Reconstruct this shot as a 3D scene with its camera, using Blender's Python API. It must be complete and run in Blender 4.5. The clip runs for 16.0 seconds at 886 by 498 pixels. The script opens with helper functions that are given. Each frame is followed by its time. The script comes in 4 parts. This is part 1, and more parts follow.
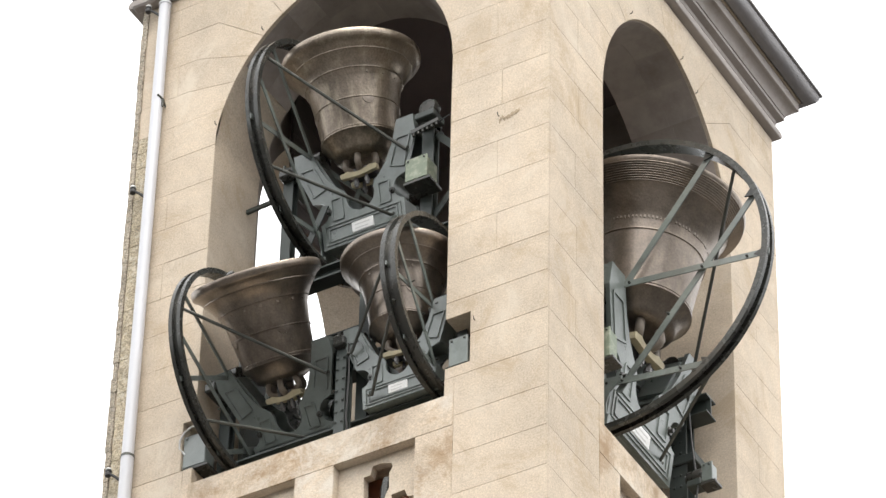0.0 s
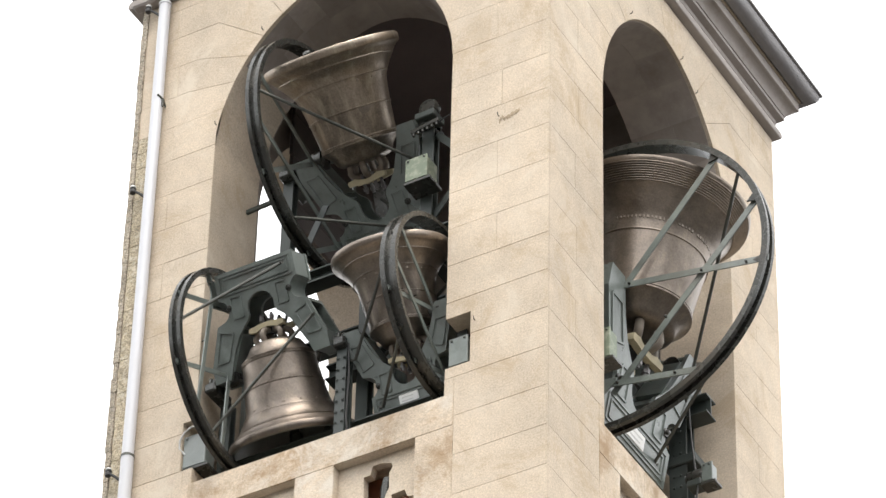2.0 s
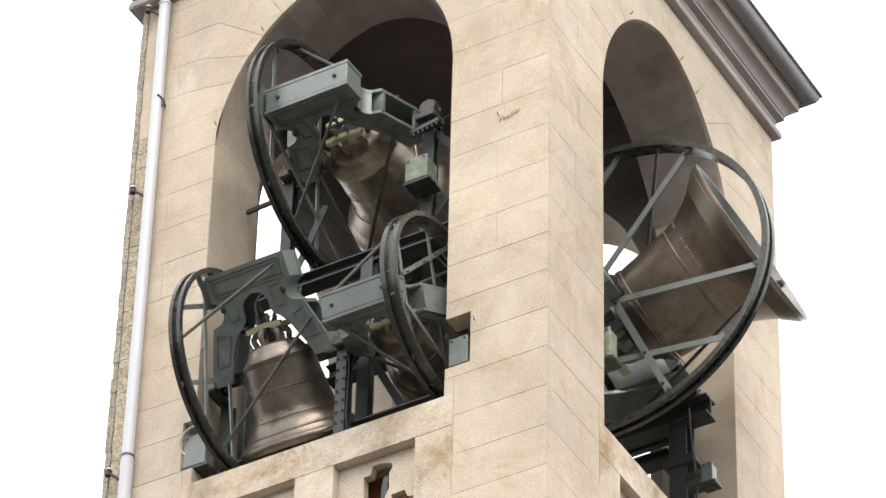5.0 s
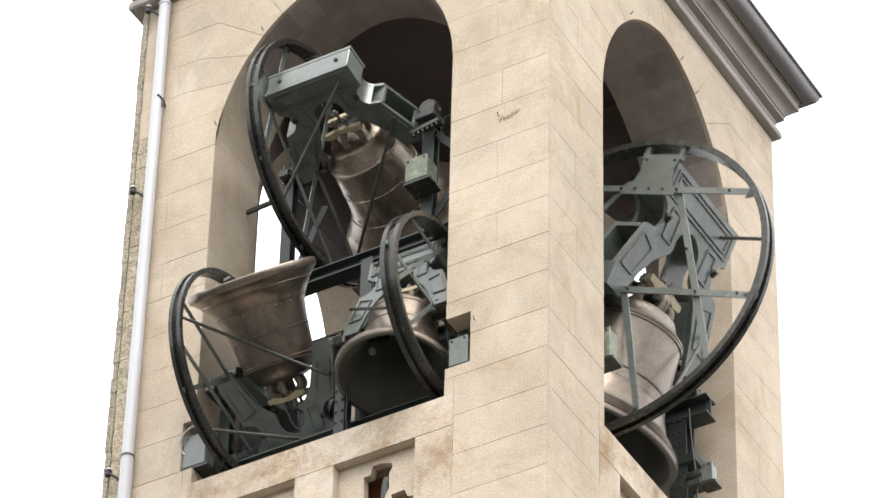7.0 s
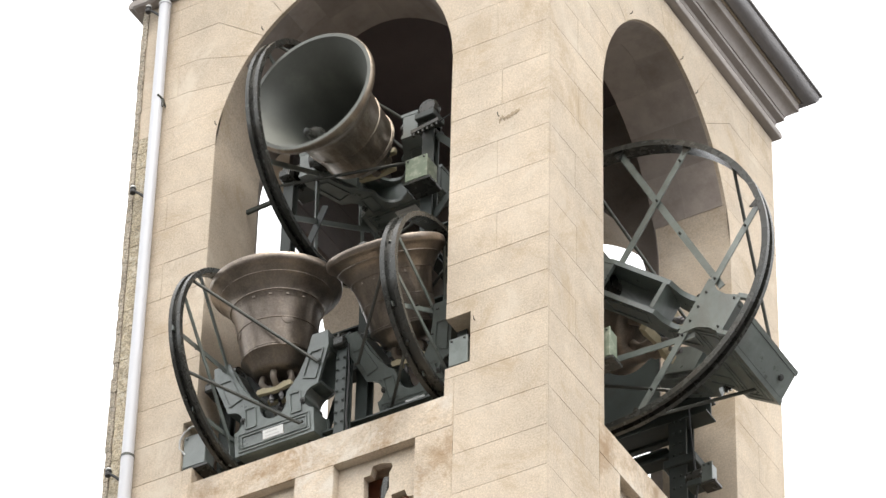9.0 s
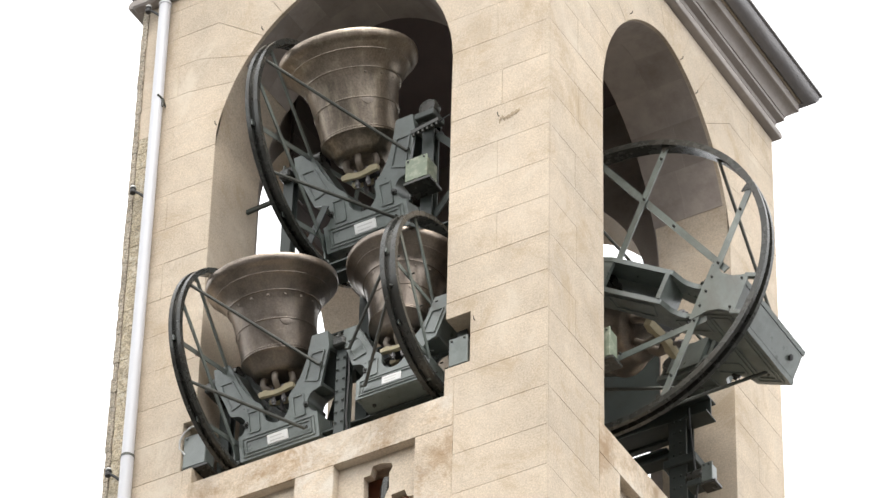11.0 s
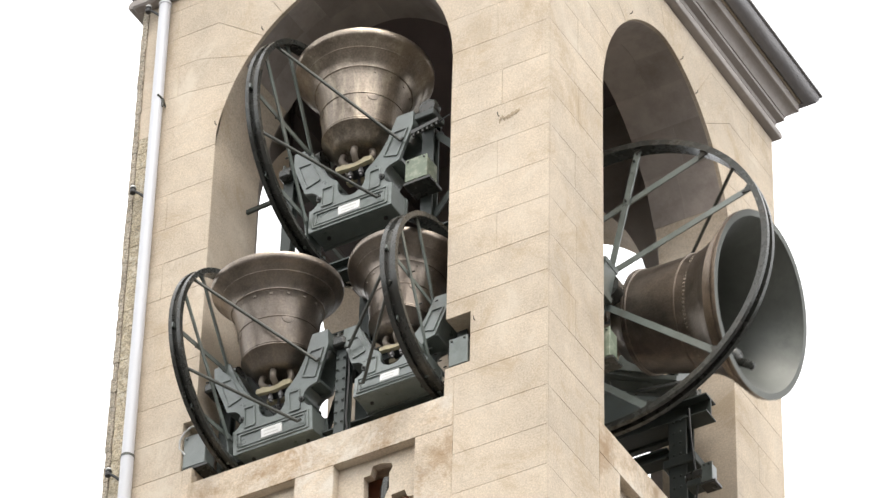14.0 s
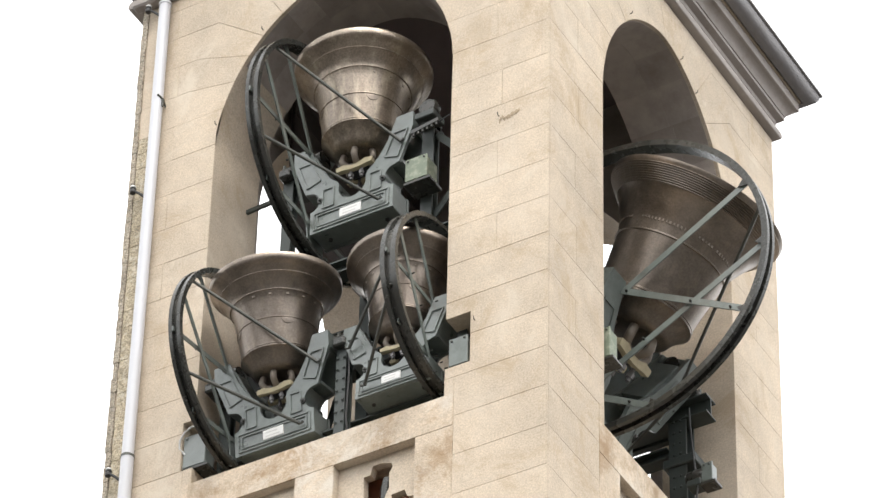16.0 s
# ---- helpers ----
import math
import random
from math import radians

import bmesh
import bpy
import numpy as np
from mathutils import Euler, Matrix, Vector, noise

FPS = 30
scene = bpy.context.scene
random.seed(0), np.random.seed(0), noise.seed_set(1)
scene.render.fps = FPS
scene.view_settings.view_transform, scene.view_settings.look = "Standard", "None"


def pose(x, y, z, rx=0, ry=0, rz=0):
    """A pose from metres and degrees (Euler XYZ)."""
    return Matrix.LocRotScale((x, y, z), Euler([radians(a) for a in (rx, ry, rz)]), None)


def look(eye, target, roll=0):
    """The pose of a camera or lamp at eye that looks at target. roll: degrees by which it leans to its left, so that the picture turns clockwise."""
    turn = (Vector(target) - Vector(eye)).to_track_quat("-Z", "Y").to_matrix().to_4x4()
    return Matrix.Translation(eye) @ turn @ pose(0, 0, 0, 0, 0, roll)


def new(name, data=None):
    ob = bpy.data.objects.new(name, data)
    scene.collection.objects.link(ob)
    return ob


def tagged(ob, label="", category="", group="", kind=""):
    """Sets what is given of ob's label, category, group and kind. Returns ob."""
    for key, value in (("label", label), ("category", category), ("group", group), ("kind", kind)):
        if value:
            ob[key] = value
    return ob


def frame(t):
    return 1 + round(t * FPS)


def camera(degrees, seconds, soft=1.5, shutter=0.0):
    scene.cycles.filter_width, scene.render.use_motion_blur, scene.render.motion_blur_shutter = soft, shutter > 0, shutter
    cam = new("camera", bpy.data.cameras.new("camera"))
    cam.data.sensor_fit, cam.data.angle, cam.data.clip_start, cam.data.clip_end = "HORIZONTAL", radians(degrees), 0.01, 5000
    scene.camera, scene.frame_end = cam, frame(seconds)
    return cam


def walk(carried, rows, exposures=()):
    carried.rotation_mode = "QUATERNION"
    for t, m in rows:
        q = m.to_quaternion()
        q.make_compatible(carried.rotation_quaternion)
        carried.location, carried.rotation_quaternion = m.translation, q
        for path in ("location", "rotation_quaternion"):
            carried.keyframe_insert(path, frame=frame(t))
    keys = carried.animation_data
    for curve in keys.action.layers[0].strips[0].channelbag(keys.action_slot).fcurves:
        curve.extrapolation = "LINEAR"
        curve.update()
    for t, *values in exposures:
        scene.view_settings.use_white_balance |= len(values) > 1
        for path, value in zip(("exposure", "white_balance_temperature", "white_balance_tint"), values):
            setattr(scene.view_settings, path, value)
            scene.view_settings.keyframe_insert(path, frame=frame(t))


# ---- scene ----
# ---- camera ----
EYE = (11.882, -21.304, 1.6)
cam = camera(11.379, 16.0, soft=1.5, shutter=0.35)
AIM = look(EYE, (EYE[0] - 0.39089 * 30, EYE[1] + 0.65227 * 30, EYE[2] + 0.64945 * 30), 1.509)
walk(cam, [(0.0, AIM), (16.0, AIM)])

# ---- light ----
world = bpy.data.worlds.new("overcast")
scene.world = world
world.use_nodes = True
wn, wl = world.node_tree.nodes, world.node_tree.links
wn.clear()
sky = wn.new("ShaderNodeTexSky")
sky.sky_type = "NISHITA"
sky.sun_disc = False
sky.sun_elevation, sky.sun_rotation = radians(48), radians(150)
sky_bg = wn.new("ShaderNodeBackground")
sky_bg.inputs["Strength"].default_value = 0.06
cloud_bg = wn.new("ShaderNodeBackground")
cloud_bg.inputs["Color"].default_value = (1.0, 0.985, 0.965, 1)
cloud_bg.inputs["Strength"].default_value = 2.08
both = wn.new("ShaderNodeAddShader")
wout = wn.new("ShaderNodeOutputWorld")
wl.new(sky.outputs[0], sky_bg.inputs["Color"])
wl.new(sky_bg.outputs[0], both.inputs[0])
wl.new(cloud_bg.outputs[0], both.inputs[1])
wl.new(both.outputs[0], wout.inputs["Surface"])
sun = new("sun", bpy.data.lights.new("sun", "SUN"))
sun.data.energy, sun.data.angle, sun.data.color = 3.7, radians(40), (1.0, 0.94, 0.86)
sun.matrix_basis = look((12, -14, 60), (0, 0, 24))


# ---- materials ----
def material(name, colour, rough=0.7, metal=0.0, vary=0.12, scale=6.0, bump=0.0, bump_scale=40.0,
             stain=None, stain_scale=1.5, stain_amount=0.5, island=0.0, streak=False, spec=0.5, speckle=0.0, scuff=None, stain_from=(0.5, 0.72)):
    """A surface with variation at two scales, optional stains of another colour, and fine relief."""
    m = bpy.data.materials.new(name)
    m.use_nodes = True
    n, l = m.node_tree.nodes, m.node_tree.links
    bsdf = n["Principled BSDF"]
    bsdf.inputs["Metallic"].default_value = metal
    bsdf.inputs["Specular IOR Level"].default_value = spec
    co = n.new("ShaderNodeTexCoord")
    src = co.outputs["Object"]
    fine = n.new("ShaderNodeTexNoise")
    fine.inputs["Scale"].default_value = scale
    fine.inputs["Detail"].default_value = 8
    fine.inputs["Roughness"].default_value = 0.65
    l.new(src, fine.inputs["Vector"])
    coarse = n.new("ShaderNodeTexNoise")
    coarse.inputs["Scale"].default_value = scale * 0.17
    coarse.inputs["Detail"].default_value = 4
    l.new(src, coarse.inputs["Vector"])
    add = n.new("ShaderNodeMath")
    add.operation = "ADD"
    l.new(fine.outputs["Fac"], add.inputs[0])
    l.new(coarse.outputs["Fac"], add.inputs[1])
    value = n.new("ShaderNodeMapRange")
    value.inputs["From Min"].default_value, value.inputs["From Max"].default_value = 0.7, 1.3
    value.inputs["To Min"].default_value, value.inputs["To Max"].default_value = 1 - vary, 1 + vary
    l.new(add.outputs[0], value.inputs["Value"])
    strength = value.outputs[0]
    if speckle:
        grit = n.new("ShaderNodeTexNoise")
        grit.inputs["Scale"].default_value = 70
        grit.inputs["Detail"].default_value = 3
        l.new(src, grit.inputs["Vector"])
        gr = n.new("ShaderNodeMapRange")
        gr.inputs["From Min"].default_value, gr.inputs["From Max"].default_value = 0.35, 0.65
        gr.inputs["To Min"].default_value, gr.inputs["To Max"].default_value = 1 - speckle, 1 + speckle
        l.new(grit.outputs["Fac"], gr.inputs["Value"])
        gm = n.new("ShaderNodeMath")
        gm.operation = "MULTIPLY"
        l.new(strength, gm.inputs[0])
        l.new(gr.outputs[0], gm.inputs[1])
        strength = gm.outputs[0]
    if island:
        info = n.new("ShaderNodeObjectInfo")
        piece = n.new("ShaderNodeMapRange")
        piece.inputs["To Min"].default_value, piece.inputs["To Max"].default_value = 1 - island, 1 + island
        l.new(info.outputs["Random"], piece.inputs["Value"])
        mul = n.new("ShaderNodeMath")
        mul.operation = "MULTIPLY"
        l.new(strength, mul.inputs[0])
        l.new(piece.outputs[0], mul.inputs[1])
        strength = mul.outputs[0]
    tint = n.new("ShaderNodeMix")
    tint.data_type = "RGBA"
    tint.blend_type = "MULTIPLY"
    tint.inputs["Factor"].default_value = 1
    tint.inputs["A"].default_value = (*colour, 1)
    l.new(strength, tint.inputs["B"])
    out = tint.outputs["Result"]
    if stain:
        spots = n.new("ShaderNodeTexNoise")
        spots.inputs["Scale"].default_value = stain_scale
        spots.inputs["Detail"].default_value = 10
        spots.inputs["Roughness"].default_value = 0.7
        if streak:
            squash = n.new("ShaderNodeMapping")
            squash.inputs["Scale"].default_value = (1, 1, 0.12 if streak is True else streak)
            l.new(src, squash.inputs["Vector"])
            l.new(squash.outputs[0], spots.inputs["Vector"])
        else:
            l.new(src, spots.inputs["Vector"])
        ramp = n.new("ShaderNodeMapRange")
        ramp.inputs["From Min"].default_value, ramp.inputs["From Max"].default_value = stain_from
        ramp.inputs["To Max"].default_value = stain_amount
        l.new(spots.outputs["Fac"], ramp.inputs["Value"])
        mix = n.new("ShaderNodeMix")
        mix.data_type = "RGBA"
        mix.inputs["B"].default_value = (*stain, 1)
        l.new(ramp.outputs[0], mix.inputs["Factor"])
        l.new(out, mix.inputs["A"])
        out = mix.outputs["Result"]
    if scuff:
        worn = n.new("ShaderNodeTexNoise")
        worn.inputs["Scale"].default_value = 1.7
        worn.inputs["Detail"].default_value = 12
        worn.inputs["Roughness"].default_value = 0.75
        worn.inputs["Distortion"].default_value = 0.6
        shift = n.new("ShaderNodeMapping")
        shift.inputs["Location"].default_value = (3.1, 7.7, 1.3)
        l.new(src, shift.inputs["Vector"])
        l.new(shift.outputs[0], worn.inputs["Vector"])
        for lo, hi, tone, amount in ((0.55, 0.65, scuff[0], 0.75), (0.48, 0.34, scuff[1], 0.75)):
            mask = n.new("ShaderNodeMapRange")
            mask.inputs["From Min"].default_value, mask.inputs["From Max"].default_value = lo, hi
            mask.inputs["To Max"].default_value = amount
            l.new(worn.outputs["Fac"], mask.inputs["Value"])
            over = n.new("ShaderNodeMix")
            over.data_type = "RGBA"
            over.inputs["B"].default_value = (*tone, 1)
            l.new(mask.outputs[0], over.inputs["Factor"])
            l.new(out, over.inputs["A"])
            out = over.outputs["Result"]
    l.new(out, bsdf.inputs["Base Color"])
    rr = n.new("ShaderNodeMapRange")
    rr.inputs["From Min"].default_value, rr.inputs["From Max"].default_value = 0.3, 0.7
    rr.inputs["To Min"].default_value, rr.inputs["To Max"].default_value = rough * 0.85, min(1, rough * 1.15)
    l.new(fine.outputs["Fac"], rr.inputs["Value"])
    l.new(rr.outputs[0], bsdf.inputs["Roughness"])
    if bump:
        grain = n.new("ShaderNodeTexNoise")
        grain.inputs["Scale"].default_value = bump_scale
        grain.inputs["Detail"].default_value = 8
        l.new(src, grain.inputs["Vector"])
        relief = n.new("ShaderNodeBump")
        relief.inputs["Strength"].default_value = bump
        relief.inputs["Distance"].default_value = 0.01
        l.new(grain.outputs["Fac"], relief.inputs["Height"])
        l.new(relief.outputs[0], bsdf.inputs["Normal"])
    return m


STONE = material("beige_stone", (0.535, 0.452, 0.352), 0.85, vary=0.18, scale=4, bump=0.32, bump_scale=90, speckle=0.13, scuff=((0.625, 0.555, 0.455), (0.42, 0.325, 0.215)),
                 stain=(0.60, 0.525, 0.43), stain_scale=2.2, stain_amount=0.5, island=0.04, spec=0.3)
MORTAR = material("mortar", (0.30, 0.235, 0.165), 0.9, vary=0.15, scale=9, bump=0.3, spec=0.2)
SILL_STONE = material("weathered_sill_stone", (0.55, 0.46, 0.355), 0.85, vary=0.22, scale=7, bump=0.4, bump_scale=60, speckle=0.12, scuff=((0.68, 0.63, 0.55), (0.33, 0.235, 0.14)),
                      stain=(0.30, 0.19, 0.095), stain_scale=2.1, stain_amount=0.75, stain_from=(0.51, 0.64), spec=0.3)
ROUGH_STONE = material("rough_grey_stone", (0.33, 0.29, 0.23), 0.95, vary=0.3, scale=16, bump=0.9, bump_scale=60, speckle=0.5,
                       stain=(0.45, 0.42, 0.36), stain_scale=12, stain_amount=0.7, spec=0.2)
PITTED = material("pitted_beige_stone", (0.40, 0.345, 0.25), 0.95, vary=0.25, scale=12, bump=0.9, bump_scale=55, speckle=0.42,
                  stain=(0.66, 0.62, 0.52), stain_scale=16, stain_amount=0.8, spec=0.2)
# Darker than the outer stone: the dimness inside is put into the plaster colour.
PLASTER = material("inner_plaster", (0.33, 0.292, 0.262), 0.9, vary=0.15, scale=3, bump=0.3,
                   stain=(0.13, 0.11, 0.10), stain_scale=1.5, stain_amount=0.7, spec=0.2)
BRONZE = material("aged_bronze", (0.214, 0.180, 0.150), 0.36, metal=0.82, vary=0.36, scale=7, bump=0.16, bump_scale=45, speckle=0.10,
                  stain=(0.34, 0.285, 0.205), stain_scale=15, stain_amount=0.45, streak=0.4, scuff=((0.252, 0.217, 0.184), (0.142, 0.112, 0.09)))
SCRAPED = material("scraped_bronze", (0.262, 0.218, 0.175), 0.37, metal=0.8, vary=0.42, scale=7, bump=0.2, bump_scale=45, speckle=0.15,
                   stain=(0.54, 0.475, 0.36), stain_scale=11, stain_amount=0.85, streak=0.2, scuff=((0.30, 0.255, 0.205), (0.185, 0.148, 0.115)))
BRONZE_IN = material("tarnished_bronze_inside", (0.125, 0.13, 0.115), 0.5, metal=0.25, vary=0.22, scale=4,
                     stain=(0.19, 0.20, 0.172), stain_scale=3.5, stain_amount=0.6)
GREEN = material("green_painted_iron", (0.148, 0.171, 0.157), 0.31, metal=0.0, spec=0.85, vary=0.25, scale=6, bump=0.08, scuff=((0.21, 0.24, 0.22), (0.11, 0.105, 0.092)),
                 stain=(0.035, 0.038, 0.034), stain_scale=5, stain_amount=0.5)
IRON = material("dark_wheel_iron", (0.05, 0.051, 0.046), 0.27, metal=0.3, vary=0.2, scale=8, bump=0.05,
                stain=(0.085, 0.062, 0.046), stain_scale=5, stain_amount=0.35)
STEEL = material("frame_steel", (0.044, 0.054, 0.049), 0.5, vary=0.2, scale=7, bump=0.05,
                 stain=(0.035, 0.03, 0.025), stain_scale=4, stain_amount=0.5)
ROD = material("galvanised_rod", (0.085, 0.088, 0.078), 0.45, metal=0.5, vary=0.2, scale=10)
OCHRE = material("ochre_timber", (0.50, 0.435, 0.285), 0.7, vary=0.25, scale=12, bump=0.2)
CANON = material("dull_bronze_loops", (0.25, 0.21, 0.17), 0.55, metal=0.25, vary=0.25, scale=12)
PLATE = material("white_plate", (0.82, 0.82, 0.80), 0.4, vary=0.04, scale=20)
ZINC = material("weathered_zinc", (0.22, 0.21, 0.21), 0.42, metal=0.4, vary=0.2, scale=4, bump=0.05,
                stain=(0.16, 0.13, 0.11), stain_scale=3, stain_amount=0.5, streak=True)
CORNICE = material("cornice_stone", (0.36, 0.325, 0.30), 0.48, vary=0.2, scale=5, bump=0.2,
                   stain=(0.16, 0.13, 0.10), stain_scale=2.5, stain_amount=0.7, spec=0.2)
PIPE = material("white_painted_pipe", (0.54, 0.55, 0.58), 0.35, vary=0.04, scale=6,
                stain=(0.55, 0.5, 0.45), stain_scale=3, stain_amount=0.3, streak=True)
PALE_GREEN = material("pale_green_enamel", (0.17, 0.205, 0.145), 0.5, vary=0.15, scale=14,
                      stain=(0.5, 0.5, 0.4), stain_scale=14, stain_amount=0.6)
BRICK = material("red_brick", (0.36, 0.16, 0.09), 0.9, vary=0.25, scale=15, bump=0.4)
GROUND = material("asphalt", (0.09, 0.087, 0.082), 0.9, vary=0.2, scale=0.4)
CEILING = material("dim_belfry_tone", (0.16, 0.125, 0.122), 0.9, vary=0.25, scale=2)
CABLE = material("black_cable", (0.03, 0.03, 0.03), 0.6)
WIRE = material("white_cable", (0.6, 0.6, 0.58), 0.5)


# ---- building helpers ----
def part(name, bm, mat, parent=None, label="", smooth=False):
    me = bpy.data.meshes.new(name)
    bmesh.ops.recalc_face_normals(bm, faces=bm.faces)
    for f in bm.faces:
        f.smooth = smooth
    bm.to_mesh(me)
    bm.free()
    if smooth:
        me.set_sharp_from_angle(angle=radians(38))
    me.materials.append(mat)
    ob = new(name, me)
    ob.parent = parent
    if label:
        tagged(ob, label)
    return ob


def box(bm, lo, hi, bevel=0.0, m=None):
    """A box between two corners, its edges bevelled; m moves it."""
    tmp = bmesh.new()
    bmesh.ops.create_cube(tmp, size=1)
    size = [b - a for a, b in zip(lo, hi)]
    mid = [(a + b) / 2 for a, b in zip(lo, hi)]
    bmesh.ops.transform(tmp, matrix=Matrix.LocRotScale(mid, None, size), verts=tmp.verts)
    if bevel:
        bmesh.ops.bevel(tmp, geom=tmp.edges[:], offset=min(bevel, min(size) * 0.4), segments=1, affect="EDGES")
    join(bm, tmp, m)
    return bm


def join(bm, tmp, m=None):
    if m is not None:
        bmesh.ops.transform(tmp, matrix=m, verts=tmp.verts)
    made = {v: bm.verts.new(v.co) for v in tmp.verts}
    for f in tmp.faces:
        bm.faces.new([made[v] for v in f.verts])
    tmp.free()


def bar(bm, a, b, width, depth, side=(1, 0, 0)):
    """A straight bar from a to b; width lies across side, depth along it."""
    a, b = Vector(a), Vector(b)
    d = (b - a).normalized()
    s = Vector(side)
    s = (s - d * s.dot(d)).normalized()
    u = d.cross(s)
    ring = [(-0.5, -0.5), (0.5, -0.5), (0.5, 0.5), (-0.5, 0.5)]
    ends = [[bm.verts.new(p + u * (i * width) + s * (j * depth)) for i, j in ring] for p in (a, b)]
    for k in range(4):
        bm.faces.new((ends[0][k], ends[0][(k + 1) % 4], ends[1][(k + 1) % 4], ends[1][k]))
    bm.faces.new(ends[0][::-1])
    bm.faces.new(ends[1])
    return bm


def tube(bm, pts, radius, sides=8):
    """A round rod through the points."""
    pts = [Vector(p) for p in pts]
    rings = []
    for i, p in enumerate(pts):
        d = (pts[min(i + 1, len(pts) - 1)] - pts[max(i - 1, 0)]).normalized()
        s = d.orthogonal().normalized() if not rings else (s - d * s.dot(d)).normalized()
        u = d.cross(s)
        rings.append([bm.verts.new(p + radius * (math.cos(2 * math.pi * k / sides) * s + math.sin(2 * math.pi * k / sides) * u)) for k in range(sides)])
    for r0, r1 in zip(rings, rings[1:]):
        for k in range(sides):
            bm.faces.new((r0[k], r0[(k + 1) % sides], r1[(k + 1) % sides], r1[k]))
    bm.faces.new(rings[0][::-1])
    bm.faces.new(rings[-1])
    return bm


def lathe(bm, profile, steps=64, axis="z", closed=False):
    """Turns a profile of (radius, height) round an axis."""
    rings = []
    for r, h in profile:
        ring = []
        for k in range(steps):
            a = 2 * math.pi * k / steps
            c, s = r * math.cos(a), r * math.sin(a)
            ring.append(bm.verts.new((c, s, h) if axis == "z" else (h, c, s) if axis == "x" else (c, h, s)))
        rings.append(ring)
    pairs = list(zip(rings, rings[1:])) + ([(rings[-1], rings[0])] if closed else [])
    for r0, r1 in pairs:
        for k in range(steps):
            bm.faces.new((r0[k], r0[(k + 1) % steps], r1[(k + 1) % steps], r1[k]))
    if not closed:
        for ring, (r, h) in ((rings[0], profile[0]), (rings[-1], profile[-1])):
            if r < 0.02:
                bm.faces.new(ring)
    return bm


def slab(bm, outline, holes, y0, y1):
    """A plate in the x-z plane between y0 and y1, with holes."""
    tmp = bmesh.new()
    edges = []
    for loop in [outline] + holes:
        vs = [tmp.verts.new((x, y0, z)) for x, z in loop]
        edges += [tmp.edges.new((vs[i], vs[(i + 1) % len(vs)])) for i in range(len(vs))]
    bmesh.ops.triangle_fill(tmp, use_beauty=True, use_dissolve=False, edges=edges)
    faces = tmp.faces[:]
    grown = bmesh.ops.extrude_face_region(tmp, geom=faces)
    bmesh.ops.translate(tmp, vec=(0, y1 - y0, 0), verts=[v for v in grown["geom"] if isinstance(v, bmesh.types.BMVert)])
    join(bm, tmp)
    return bm


def circle(cx, cz, r, steps=20, start=0, end=360):
    n = steps if end - start == 360 else steps + 1
    return [(cx + r * math.cos(radians(start + (end - start) * k / steps)), cz + r * math.sin(radians(start + (end - start) * k / steps))) for k in range(n)]


# ---- tower ----
SIDE, WALL, SILL, SPRING, TOP = 3.83, 0.64, 21.41, 24.75, 26.56
JAMB, RADIUS = 0.845, 1.07
ARCH_RISE, ARCH_POWER = 1.36, 1.8
MID = SIDE / 2

# each face of the tower is built in its own plane: u along the face from its corner, depth into the wall
FACES = {
    "wall_south": Matrix(((-1, 0, 0, 0), (0, 1, 0, 0), (0, 0, 1, 0), (0, 0, 0, 1))),
    "wall_east": Matrix(((0, -1, 0, 0), (1, 0, 0, 0), (0, 0, 1, 0), (0, 0, 0, 1))),
    "wall_north": Matrix(((-1, 0, 0, 0), (0, -1, 0, SIDE), (0, 0, 1, 0), (0, 0, 0, 1))),
    "wall_west": Matrix(((0, 1, 0, -SIDE + 0.07), (1, 0, 0, 0), (0, 0, 1, 0), (0, 0, 0, 1))),
}


def arch_outline(n=40):
    e = 2 / ARCH_POWER
    pts = []
    for k in range(n + 1):
        c, q = math.cos(math.pi * k / n), math.sin(math.pi * k / n)
        pts.append((MID - RADIUS * math.copysign(abs(c) ** e, c), SPRING + ARCH_RISE * max(q, 0) ** e))
    return [(JAMB, SILL)] + pts + [(SIDE - JAMB, SILL)]


PANELS = [(1.075, 1.752), (SIDE - 1.752, SIDE - 1.075)]


def tower_wall(name, m, u0, u1, notches=(), shown=True):
    """A wall with its arched opening; notches are (u0, u1, z0, z1, depth) cut beside the jambs."""
    bm = bmesh.new()
    arch = arch_outline()
    panels = [[(a, 20.2), (b, 20.2), (b, 21.125), (a, 21.125)] for a, b in PANELS] if shown else []
    hole = [(JAMB, SILL)]
    ln = [n for n in notches if n[1] <= JAMB + 0.01]
    rn = [n for n in notches if n[0] >= SIDE - JAMB - 0.01]
    for n in ln:
        hole += [(JAMB, n[2]), (n[0], n[2]), (n[0], n[3]), (JAMB, n[3])]
    hole += arch[1:-1]
    for n in rn:
        hole += [(SIDE - JAMB, n[3]), (n[1], n[3]), (n[1], n[2]), (SIDE - JAMB, n[2])]
    hole += [(SIDE - JAMB, SILL)]
    slab(bm, [(u0, 0), (u1, 0), (u1, TOP + 0.5), (u0, TOP + 0.5)], [hole] + panels, 0.012, WALL)
    bmesh.ops.transform(bm, matrix=m, verts=bm.verts)
    # thin lining that carries the darker inside tone
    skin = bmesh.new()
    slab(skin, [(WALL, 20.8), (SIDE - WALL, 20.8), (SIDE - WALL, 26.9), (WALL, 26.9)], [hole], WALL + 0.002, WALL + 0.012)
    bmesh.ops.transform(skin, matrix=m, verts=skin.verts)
    tagged(part(name.replace("wall", "inner_plaster"), skin, PLASTER), "grey-brown plaster inside the belfry, toned down for its shade", kind="structure")
    return tagged(part(name, bm, STONE), "beige ashlar bell tower wall with an arched opening", kind="structure")


